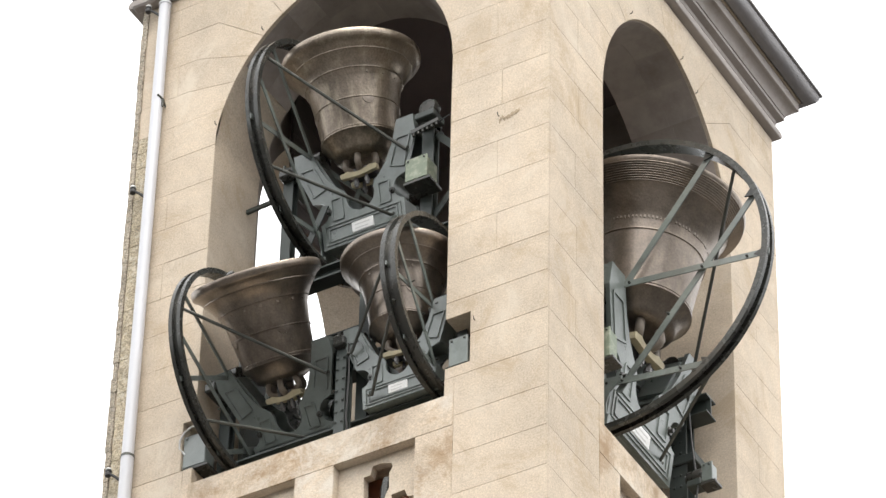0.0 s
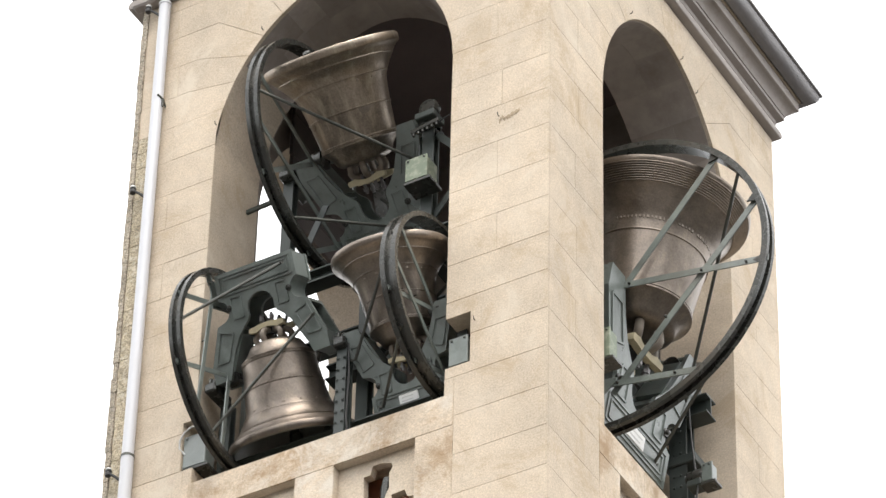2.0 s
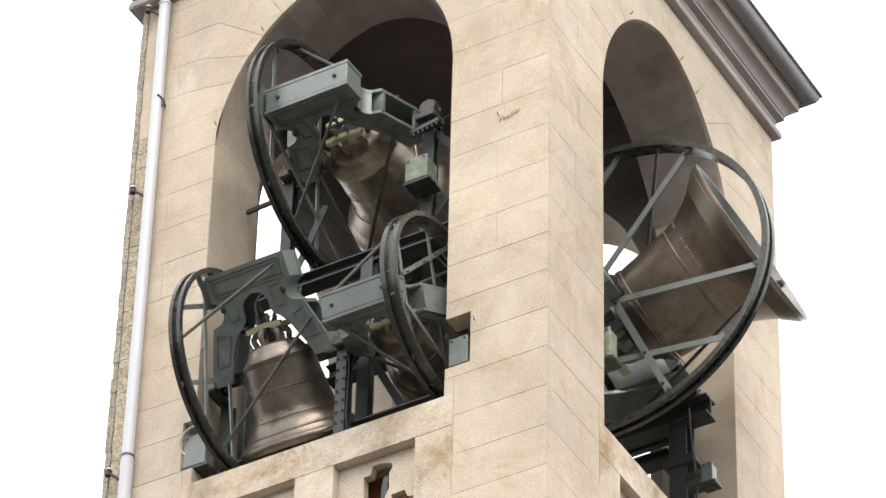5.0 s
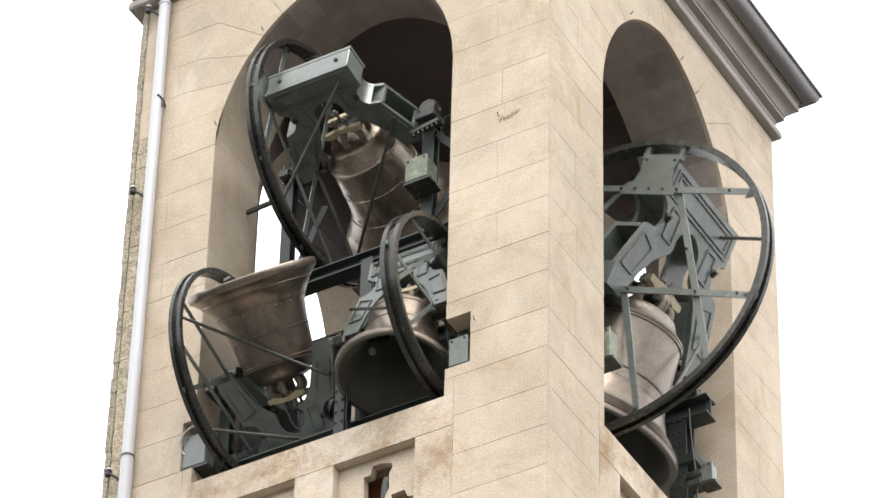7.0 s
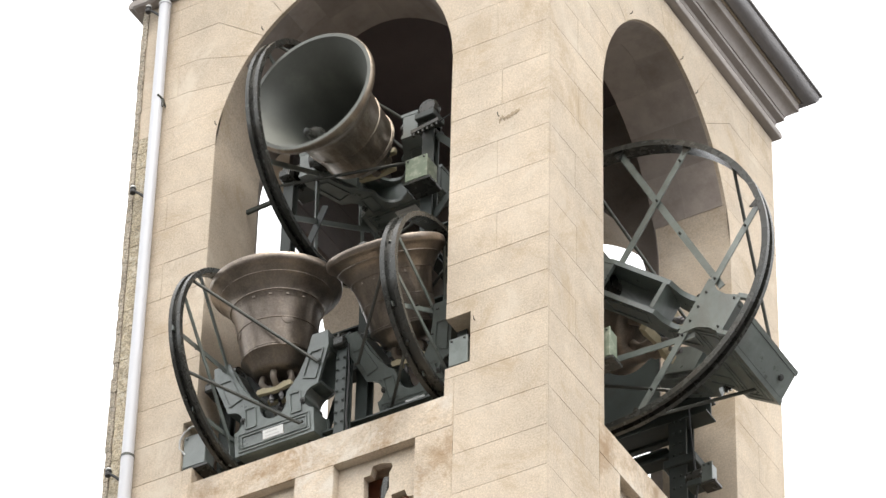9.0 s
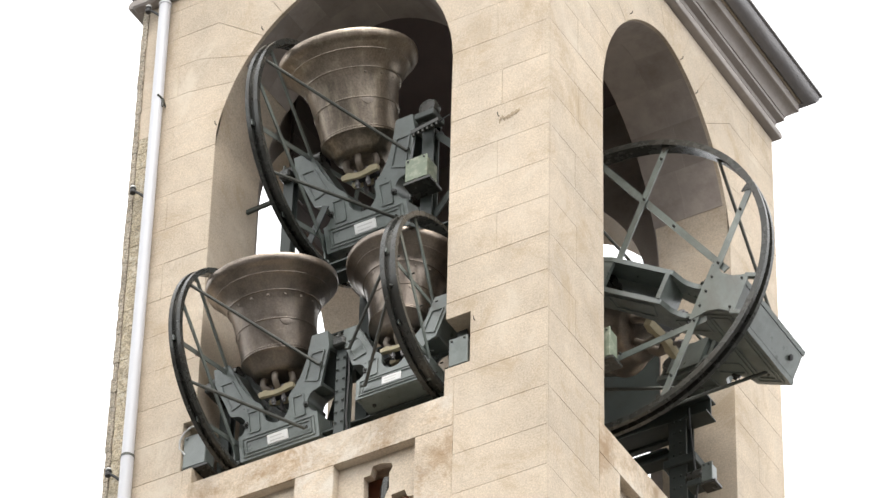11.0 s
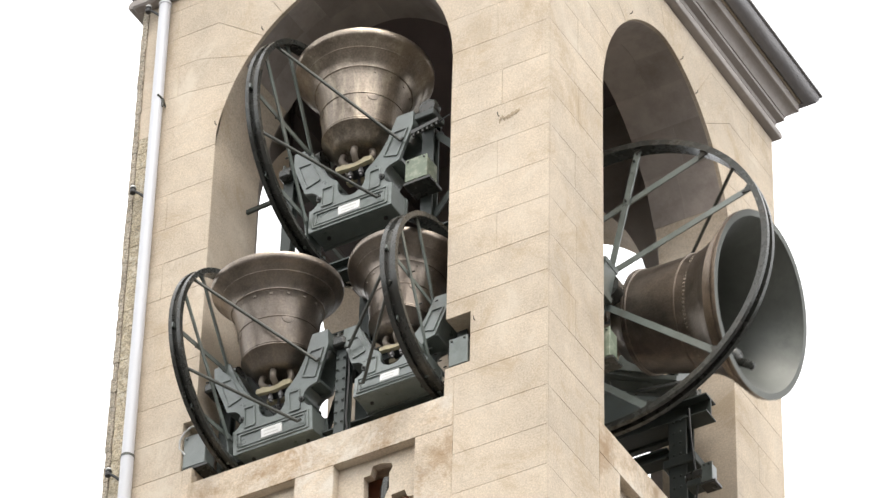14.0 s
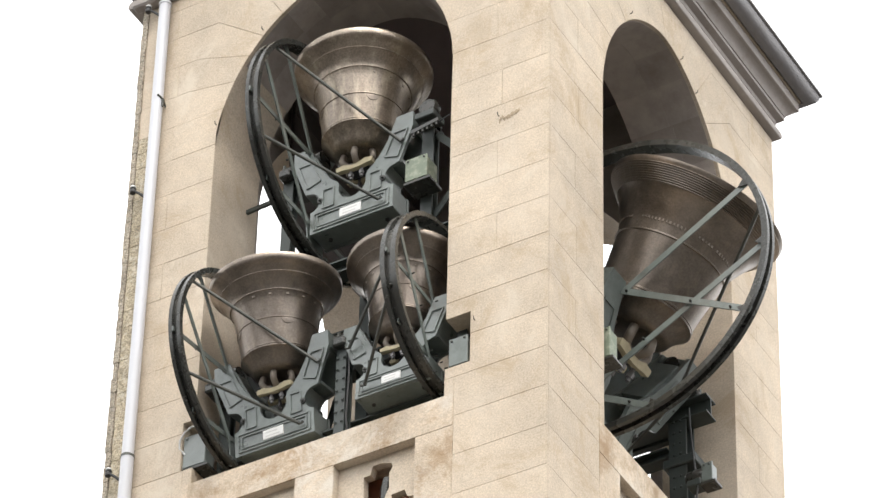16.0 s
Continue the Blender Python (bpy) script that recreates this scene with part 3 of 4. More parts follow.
            for i in range(3):
                bm.faces.new((near[i], near[(i + 1) % 3], away[(i + 1) % 3], away[i]))
            part("gusset", bm, IRON, wheel)
    # stays from the rim to the far cheek of the headstock
    sx = -1 if wx < 0 else 1
    for q in (-1, 1):
        d = 0.122 * q
        for u, w, hx, hz in ((1.24, 0.50, -sx * 0.24, 0.70), (0.98, -0.90, -sx * 0.42, 0.22)):
            bm = tube(bmesh.new(), [(mid, q * u * k, w * k), (hx * s, d * 1.15, hz * s), (hx * s - sx * 0.03, d * 1.25, hz * s)], 0.011 + 0.003 * k, 8)
            part("stay", bm, ROD, wheel, "", True)
    return wheel


TURN_S, TURN_E = Matrix.Identity(4), Matrix.Rotation(radians(90), 4, "Z")
bell_low_left, clap_low_left = bell("church_bell", "aged bronze bell with a green headstock above the sill", (-2.35, 0.12, 22.398), TURN_S, 0.499, 0.663, 0.847, -0.433, 0.10, 0.97, "curved")
bell_top, clap_top = bell("church_bell", "aged bronze bell hung highest in the arch", (-1.9, 0.424, 24.583), TURN_S, 0.548, 0.770, 1.007, -0.436, 0.11, 1.05, "curved", SCRAPED)
bell_low_right, clap_low_right = bell("church_bell", "smaller bronze bell beside the notched jamb", (-1.318, 0.187, 22.40), TURN_S, 0.451, 0.571, 0.759, 0.243, 0.13, 0.88, "closed")
bell_big, clap_big = bell("church_bell", "largest bronze bell with ribbed lip and wide wheel", (-0.293, 1.92, 23.255), TURN_E, 0.726, 1.081, 1.374, -0.512, 0.118, 1.52, "hollow")


# ---- steel bell frame ----
def i_beam(bm, a, b, width, height, side, t=0.014):
    """A rolled beam: two flanges and a web."""
    d = (Vector(b) - Vector(a)).normalized()
    s = Vector(side)
    s = (s - d * s.dot(d)).normalized()
    u = d.cross(s)
    for k in (-1, 1):
        off = u * (k * (height - t) / 2)
        bar(bm, Vector(a) + off, Vector(b) + off, t, width, s)
    bar(bm, a, b, height - 2 * t, t, s)
    return bm


BOARDS = material("dark_screen_boards", (0.085, 0.07, 0.065), 0.8, vary=0.35, scale=9, bump=0.2, stain=(0.10, 0.08, 0.07), stain_scale=4, stain_amount=0.6, island=0.25)
BOARD_Y = 1.10


def bell_frame():
    root = new("bell_frame")
    tagged(root, "dark green riveted steel frame that carries the bells", "frame")
    Y0 = 0.42
    beams = [((-2.985, Y0, 23.37), (-0.86, Y0, 23.37), 0.13, 0.12, (0, 1, 0)), ((-2.985, 1.15, 23.37), (-0.86, 1.15, 23.37), 0.13, 0.12, (0, 1, 0)),
             ((-1.27, Y0 + 0.07, 23.27), (-1.27, 2.6, 23.27), 0.10, 0.08, (1, 0, 0)),
             ((-2.5, 2.75, 22.95), (-0.09, 2.75, 22.95), 0.16, 0.18, (0, 1, 0)), ((-2.5, 1.06, 22.97), (-0.18, 1.06, 22.97), 0.14, 0.14, (0, 1, 0)),
             ((-2.6, 2.75, 22.60), (-0.45, 2.75, 22.60), 0.12, 0.10, (0, 1, 0)), ((-2.9, 0.30, 21.62), (-0.9, 0.30, 21.62), 0.14, 0.14, (0, 1, 0))]
    for b in beams:
        part("beam", i_beam(bmesh.new(), *b), STEEL, root)
    # solid plates added where an unclear dark mass hides the sky beyond
    for a, b in (((-2.93, 0.50, 21.45), (-2.88, 3.1, 23.0)), ((-2.6, 3.02, 23.06), (-0.5, 3.10, 23.93)), ((-2.6, 3.04, 24.02), (-0.62, 3.12, 24.62)), ((-2.6, 2.84, 22.84), (-0.45, 2.90, 22.90))):
        part("filler_plate", box(bmesh.new(), a, b, 0.006), STEEL, root)
    # made-up dark boards that block the bright far opening behind the upper bell
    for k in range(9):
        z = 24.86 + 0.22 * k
        part("board", box(bmesh.new(), (-3.02, BOARD_Y + 0.004 * (k % 3), z), (-2.985, 3.12, z + 0.214), 0.004), BOARDS, root, "added dark board that blocks the far opening")
    posts = [((-2.53, Y0, 23.43), (-2.53, Y0, 24.47), 0.09, 0.08), ((-1.27, Y0, 23.43), (-1.27, Y0, 24.47), 0.10, 0.09),
             ((-1.79, 0.15, 20.8), (-1.79, 0.15, 22.34), 0.085, 0.10), ((-1.74, 0.36, 21.69), (-1.74, 0.36, 23.31), 0.10, 0.09),
             ((-0.35, 2.75, 20.8), (-0.35, 2.75, 22.90), 0.15, 0.14), ((-0.35, 1.06, 20.8), (-0.35, 1.06, 22.90), 0.15, 0.14),
             ((-2.90, 0.30, 20.8), (-2.90, 0.30, 22.30), 0.09, 0.08), ((-0.80, 0.20, 21.69), (-0.80, 0.20, 22.33), 0.08, 0.08)]
    for b in posts:
        post = part("post", i_beam(bmesh.new(), *b, (1, 0, 0)), STEEL, root)
    for a, b in (((-1.30, 0.42, 23.5), (-0.90, 0.42, 24.0)), ((-1.22, 0.42, 24.42), (-0.88, 0.42, 24.02)), ((-1.66, 0.30, 22.30), (-1.40, 0.55, 21.7)), ((-1.86, 0.30, 22.30), (-2.3, 0.6, 21.7)),
                 ((-0.43, 2.75, 22.1), (-1.2, 2.75, 22.88)), ((-2.46, 0.42, 23.5), (-2.2, 0.42, 24.1))):
        part("brace", bar(bmesh.new(), a, b, 0.06, 0.012, (0, 1, 0)), STEEL, root)
    for x, y, z in ((-2.53, Y0, 24.53), (-1.27, Y0, 24.53), (-1.79, 0.16, 22.37), (-2.90, 0.15, 22.35), (-0.80, 0.20, 22.36), (-0.30, 2.75, 23.12), (-0.30, 1.06, 23.12)):
        bm = bmesh.new()
        along = y > 1
        wx, wy = (0.13, 0.06) if along else (0.05, 0.12)
        box(bm, (x - wx, y - wy, z - 0.08), (x + wx, y + wy, z), 0.012)
        lathe(bm, [(0.012, -wx if not along else -wy), (0.075, -wx if not along else -wy), (0.075, wx if not along else wy), (0.012, wx if not along else wy)], 18, "y" if along else "x")
        for v in bm.verts[-72:]:
            v.co += Vector((x, y, z + 0.02))
        part("bearing_block", bm, IRON, root)
        for k in (-1, 1):
            bm = bmesh.new()
            lathe(bm, [(0.008, -0.01), (0.015, -0.01), (0.015, 0.03), (0.008, 0.03)], 6)
            bmesh.ops.translate(bm, vec=(x + k * (wx - 0.015 if along else 0), y + k * (0 if along else wy - 0.015), z + 0.005), verts=bm.verts)
            part("bearing_bolt", bm, ROD, root)
    # rivets along the front posts
    for x, y, z0, z1 in ((-1.79, 0.095, 21.5, 22.3), (-0.35, 2.675, 22.0, 22.85)):
        for k in range(9):
            z = z0 + (z1 - z0) * k / 8
            for sx in (-0.028, 0.028):
                bm = bmesh.new()
                lathe(bm, [(0.008, 0), (0.012, 0), (0.009, -0.008), (0.002, -0.01)], 8, "y")
                bmesh.ops.translate(bm, vec=(x + sx, y - 0.002, z), verts=bm.verts)
                part("rivet", bm, STEEL, root)
    # splice plate on the far post
    part("splice_plate", box(bmesh.new(), (-0.47, 2.66, 22.42), (-0.19, 2.84, 22.50), 0.006), STEEL, root)
    part("bracket", bar(bmesh.new(), (-2.985, 0.50, 24.42), (-2.58, 0.46, 24.40), 0.035, 0.025, (0, 1, 0)), STEEL, root)
    hook = tube(bmesh.new(), [(-2.35, 0.36, 23.31), (-2.35, 0.36, 23.24), (-2.38, 0.36, 23.21), (-2.42, 0.36, 23.22)], 0.008, 6)
    part("hook", hook, CABLE, root)
    return root


bell_frame()


def gear_box(name, label, lo, hi, mat, lugs=True):
    """A small enamelled switch or motor box with lid, lip and bracket."""
    root = new(name)
    tagged(root, label, "switch box", "switch boxes")
    part("housing", box(bmesh.new(), lo, hi, 0.012), mat, root)
    x0, y0, z0 = lo
    x1, y1, z1 = hi
    part("lid", box(bmesh.new(), (x0 - 0.006, y0 - 0.012, z0 - 0.006), (x1 + 0.006, y0 + 0.004, z1 + 0.006), 0.004), mat, root)
    if lugs:
        part("bracket", box(bmesh.new(), (x0 - 0.02, y0 - 0.01, z0 - 0.035), (x1 + 0.03, y1 + 0.02, z0 - 0.008), 0.004), IRON, root)
        for sx in (x0 + 0.02, x1 - 0.02):
            bm = lathe(bmesh.new(), [(0.003, y0 - 0.022), (0.009, y0 - 0.02), (0.009, y0 - 0.012), (0.003, y0 - 0.012)], 8, "y")
            bmesh.ops.translate(bm, vec=(sx, 0, z1 - 0.02), verts=bm.verts)
            part("screw", bm, ROD, root)
    return root


gear_box("switch_box", "pale green chipped switch box on the upper post", (-1.345, 0.20, 23.81), (-1.165, 0.36, 24.02), PALE_GREEN)
gear_box("switch_box", "grey-green switch box set in the notched jamb", (-0.82, 0.03, 21.69), (-0.675, 0.16, 21.93), GREEN)
gear_box("switch_box", "grey-green box in the notch beside the drive wheel", (-3.08, 0.03, 21.60), (-2.90, 0.17, 21.88), GREEN)
gear_box("switch_box", "pale green box on the inner jamb", (-0.09, 0.90, 22.10), (0.02, 1.02, 22.36), PALE_GREEN)
gear_box("switch_box", "green motor box clamped to the far post", (-0.09, 2.58, 22.11), (-0.01, 2.67, 22.27), GREEN)


def drive_motor(name, label, at, r, length, axis):
    """A round geared motor with an end cap and a terminal bar."""
    root = new(name)
    tagged(root, label, "motor", "drive motors")
    bm = lathe(bmesh.new(), [(0.01, -length / 2), (r * 0.8, -length / 2), (r, -length / 2 + 0.02), (r, length / 2 - 0.02), (r * 0.8, length / 2), (0.01, length / 2)], 24, axis)
    part("motor_body", bm, IRON, root, "", True)
    bm = lathe(bmesh.new(), [(0.01, length / 2), (r * 0.45, length / 2), (r * 0.45, length / 2 + 0.05), (0.01, length / 2 + 0.05)], 16, axis)
    part("shaft", bm, ROD, root, "", True)
    part("foot", box(bmesh.new(), (-r, -r, -r - 0.05), (r, r, -r + 0.01), 0.006), STEEL, root)
    root.matrix_basis = Matrix.Translation(at)
    return root


drive_motor("motor", "dark round drive motor beside the top bearing", (-1.24, 0.34, 24.62), 0.085, 0.09, "y")
drive_motor("motor", "dark drive motor low on the far post", (-0.16, 2.62, 22.20), 0.06, 0.16, "x")
drive_motor("motor", "dark drive motor behind the top wheel", (-2.50, 0.60, 24.62), 0.09, 0.16, "y")
rack = new("terminal_rail")
tagged(rack, "dark terminal rail with small insulators beside the motor", "rail")
part("rail", bar(bmesh.new(), (-1.36, 0.28, 24.38), (-1.12, 0.28, 24.42), 0.035, 0.03, (0, 1, 0)), IRON, rack)
for k in range(6):
    bm = lathe(bmesh.new(), [(0.003, -0.02), (0.012, -0.02), (0.012, 0.03), (0.003, 0.03)], 8)
    bmesh.ops.translate(bm, vec=(-1.34 + 0.04 * k, 0.28, 24.36 + 0.007 * k), verts=bm.verts)
    part("insulator", bm, IRON, rack)
def cable(label, pts, r, mat):
    ob = part("cable", tube(bmesh.new(), pts, r, 6), mat, None, "", True)
    return tagged(ob, label, "cable")


cable("thin dark cable from the terminal rail to the jamb", [(-1.12, 0.28, 24.40), (-1.0, 0.25, 24.40), (-0.85, 0.2, 24.44)], 0.006, CABLE)
cable("white looped cable at the notch box", [(-2.93, -0.01, 21.92), (-3.00, -0.02, 21.93), (-3.06, -0.02, 21.90), (-3.105, -0.01, 21.84), (-3.11, 0.0, 21.78), (-3.07, 0.02, 21.72)], 0.008, WIRE)
cable("black cable bundle on the far post", [(-0.22, 2.63, 22.9), (-0.20, 2.62, 22.6), (-0.17, 2.6, 22.35), (-0.13, 2.58, 22.1), (-0.17, 2.58, 21.8), (-0.2, 2.6, 21.2)], 0.008, CABLE)
cable("dark cable down the middle post", [(-1.72, 0.08, 22.3), (-1.70, 0.07, 22.0), (-1.71, 0.07, 21.6), (-1.7, 0.09, 21.43)], 0.007, CABLE)

# ---- drainpipe and corner ----
pipe = new("drainpipe")
tagged(pipe, "white painted drainpipe held by dark brackets", "drainpipe")
PX = -3.524
part("pipe", tube(bmesh.new(), [(PX, -0.07, 0.1), (PX, -0.07, 21.80)], 0.050, 20), PIPE, pipe, "", True)
part("pipe", tube(bmesh.new(), [(PX, -0.07, 21.812), (PX, -0.07, 26.46)], 0.047, 20), PIPE, pipe, "", True)
for z, mat in ((21.806, ROD), (26.44, PIPE), (19.2, ROD), (16.6, ROD)):
    bm = bmesh.new()
    lathe(bm, [(0.044, -0.010), (0.0535, -0.010), (0.0535, 0.010), (0.044, 0.010)], 20, "z", True)
    bmesh.ops.translate(bm, vec=(PX, -0.07, z), verts=bm.verts)
    part("collar", bm, mat, pipe)
# holders of an old conductor: a dark arm with a white insulator
for z in (21.66, 24.45, 26.40):
    bm = tube(bmesh.new(), [(PX - 0.155, -0.08, z + 0.045), (PX - 0.10, -0.075, z), (PX - 0.05, -0.06, z - 0.05), (PX - 0.03, 0.01, z - 0.06)], 0.011, 8)
    holder = part("pipe_bracket", bm, CABLE, pipe, "dark iron holder arm")
    bm = lathe(bmesh.new(), [(0.004, -0.03), (0.024, -0.03), (0.027, -0.012), (0.022, 0.0), (0.027, 0.01), (0.022, 0.022), (0.004, 0.026)], 12)
    bmesh.ops.translate(bm, vec=(PX - 0.155, -0.08, z + 0.05), verts=bm.verts)
    part("insulator", bm, CABLE, holder, "", True)
    bm = lathe(bmesh.new(), [(0.004, 0.026), (0.023, 0.026), (0.023, 0.036), (0.004, 0.038)], 12)
    bmesh.ops.translate(bm, vec=(PX - 0.155, -0.08, z + 0.05), verts=bm.verts)
    part("insulator_cap", bm, PLATE, holder, "white cap", True)
bm = tube(bmesh.new(), [(PX + 0.03, 0.01, 25.36), (PX + 0.055, -0.07, 25.38), (PX + 0.03, -0.115, 25.41)], 0.009, 8)
box(bm, (PX + 0.048, -0.08, 25.30), (PX + 0.062, -0.06, 25.38), 0.003)
part("pipe_clip", bm, ROD, pipe)
bm = bmesh.new()
box(bm, (-3.84, -0.10, 26.52), (-3.46, 0.0, 26.60), 0.015)
tagged(part("gutter_bracket", bm, CORNICE), "dark stone bracket over the drainpipe", "bracket")
# rough quoin strip on the corner: a pitted outer band, a narrow groove, and a speckled inner band below the clean stones
rnd_strip = random.Random(12)
bm = bmesh.new()
n = 60
for k in range(n):
    z, h = 18.0 + 8.52 * k / n, 8.52 / n
    box(bm, (-3.772 + rnd_strip.uniform(-0.006, 0.005), -0.014 - rnd_strip.uniform(0, 0.006), z), (-3.722 + rnd_strip.uniform(-0.004, 0.004), 0.0, z + h - 0.0005), 0.003)
tagged(part("corner_strip", bm, ROUGH_STONE), "rough pitted grey stone strip at the tower corner", kind="structure")
bm = bmesh.new()
n = 44
for k in range(n):
    z, h = 18.0 + 7.1 * k / n, 7.1 / n
    box(bm, (-3.716 + rnd_strip.uniform(-0.003, 0.003), -0.009 - rnd_strip.uniform(0, 0.004), z), (-3.58 + rnd_strip.uniform(-0.012, 0.012), 0.0, z + h - 0.0005), 0.003)
tagged(part("corner_strip_inner", bm, PITTED), "pitted beige stone band beside the drainpipe", kind="structure")

# ---- small iron pins left in the stone ----
for x, y, z in ((-0.428, 0, 23.93), (-2.985, 0, 24.95), (-2.60, 0, 25.80), (0, 1.30, 25.87), (0, 2.17, 26.09), (0, 2.42, 25.92), (-0.60, 0, 22.02)):
    bm = bmesh.new()
    out = Vector((0, -1, 0)) if y == 0 else Vector((1, 0, 0))
    p = Vector((x, y, z))
    tube(bm, [p - out * 0.02, p + out * 0.02, p + out * 0.025 + Vector((0, 0, 0.022))], 0.004, 6)
    tagged(part("wall_pin", bm, CABLE), "small bent iron pin rusted into the stone", "pin", "pins in the wall")

# ---- rain marks on the pier ----
SMEAR = material("dark_rain_mark", (0.33, 0.265, 0.185), 0.9, vary=0.3, scale=30, bump=0.2, spec=0.2)
bm = bmesh.new()
rnd_mark = random.Random(8)
for k in range(16):
    u, z = -0.425 + 0.011 * k, 23.895 + 0.001 * k + rnd_mark.uniform(-0.012, 0.012)
    box(bm, (u, -0.0032, z - rnd_mark.uniform(0.012, 0.035)), (u + 0.008, -0.0008, z + rnd_mark.uniform(0.005, 0.02)))
tagged(part("stain_mark", bm, SMEAR), "dark rain-washed smear beside the iron pin", kind="structure")

# ---- panels under the sills, broken panel ----
for name, m in (("south", FACES["wall_south"]), ("east", FACES["wall_east"])):
    for k, (a, b) in enumerate(PANELS):
        bm = bmesh.new()
        if name == "south" and k == 0:
            hole = [(1.56, 20.3), (1.355, 20.3), (1.36, 20.74), (1.325, 20.82), (1.328, 20.95), (1.30, 21.00), (1.31, 21.035), (1.40, 21.065), (1.47, 21.06), (1.485, 20.99), (1.54, 20.985), (1.535, 20.8)]
            hole2 = [(1.30, 20.3), (1.12, 20.3), (1.115, 20.675), (1.17, 20.69), (1.195, 20.755), (1.305, 20.748), (1.29, 20.6)]
            slab(bm, [(a + 0.002, 20.2), (b - 0.002, 20.2), (b - 0.002, 21.123), (a + 0.002, 21.123)], [hole, hole2], 0.075, 0.14)
            back = box(bmesh.new(), (a - 0.05, 0.30, 20.2), (b + 0.05, 0.34, 21.2))
            bmesh.ops.transform(back, matrix=m, verts=back.verts)
            tagged(part("panel_back", back, BRICK), "dark brick core behind the broken panel", kind="structure")
            for u, z, w in ((1.345, 21.005, 0.075), (1.50, 20.90, 0.09), (1.43, 20.98, 0.08), (1.335, 20.80, 0.07), (1.22, 20.68, 0.10)):
                bb = box(bmesh.new(), (u - w / 2, 0.10, z - 0.03), (u + w / 2, 0.24, z + 0.03), 0.006, None)
                bmesh.ops.transform(bb, matrix=m @ pose(0, 0, 0, 0, random.uniform(-3, 3), 0), verts=bb.verts)
                tagged(part("brick", bb, BRICK if w < 0.08 else MORTAR), "broken brick in the damaged panel", "brick", "broken bricks")
            spout = tube(bmesh.new(), [(-1.375, 0.11, 20.3), (-1.375, 0.11, 20.84), (-1.362, 0.115, 20.93)], 0.036, 14)
            tagged(part("vent_pipe", spout, IRON, None, "", True), "short dark pipe in the broken panel", "pipe")
        else:
            slab(bm, [(a + 0.002, 20.2), (b - 0.002, 20.2), (b - 0.002, 21.123), (a + 0.002, 21.123)], [], 0.075, 0.14)
        bmesh.ops.transform(bm, matrix=m, verts=bm.verts)
        tagged(part("panel_" + name, bm, STONE), "sunken stone panel under the sill", kind="structure")

# ---- ashlar blocks ----
KNEE = {10: (0.899, 0.899), 11: (0.55, 0.99), 12: (0.63, 1.115), 13: (0.80, 1.235), 14: (1.115, 1.41)}  # where a bed joint turns, where it meets the arch


def clean(loop):
    out = []
    for p in loop:
        if not out or math.hypot(p[0] - out[-1][0], p[1] - out[-1][1]) > 1e-4:
            out.append(p)
    return out


def shrink(loop, g):
    """Draws a loop in by g on every side."""
    area = sum(a[0] * b[1] - b[0] * a[1] for a, b in zip(loop, loop[1:] + loop[:1]))
    if area < 0:
        loop = loop[::-1]
    out = []
    n = len(loop)
    for i in range(n):
        p0, p1, p2 = Vector(loop[i - 1]), Vector(loop[i]), Vector(loop[(i + 1) % n])
        e0, e1 = (p1 - p0).normalized(), (p2 - p1).normalized()
        n0, n1 = Vector((-e0.y, e0.x)), Vector((-e1.y, e1.x))
        b = n0 + n1
        b = b / max(0.6, b.dot(n0))
        out.append(tuple(p1 + b * g))
    return out


def block(loop, m, parent, mat, proud):
    gap = random.choice((0.0004, 0.0007, 0.0011, 0.0018))
    face = shrink(clean(loop), gap)
    bm = bmesh.new()
    front = [bm.verts.new((u, proud, z)) for u, z in shrink(face, 0.0012)]
    ring = [bm.verts.new((u, proud + 0.002, z)) for u, z in face]
    rear = [bm.verts.new((u, 0.0118, z)) for u, z in face]
    n = len(face)
    bm.faces.new(front)
    for k in range(n):
        j = (k + 1) % n
        bm.faces.new((front[k], front[j], ring[j], ring[k]))
        bm.faces.new((ring[k], ring[j], rear[j], rear[k]))
    bmesh.ops.transform(bm, matrix=m, verts=bm.verts)
    return part("stone_block", bm, mat, parent)


def arch_point(u):
    return (u, SPRING + ARCH_RISE * max(0, 1 - (abs(MID - u) / RADIUS) ** ARCH_POWER) ** (1 / ARCH_POWER))


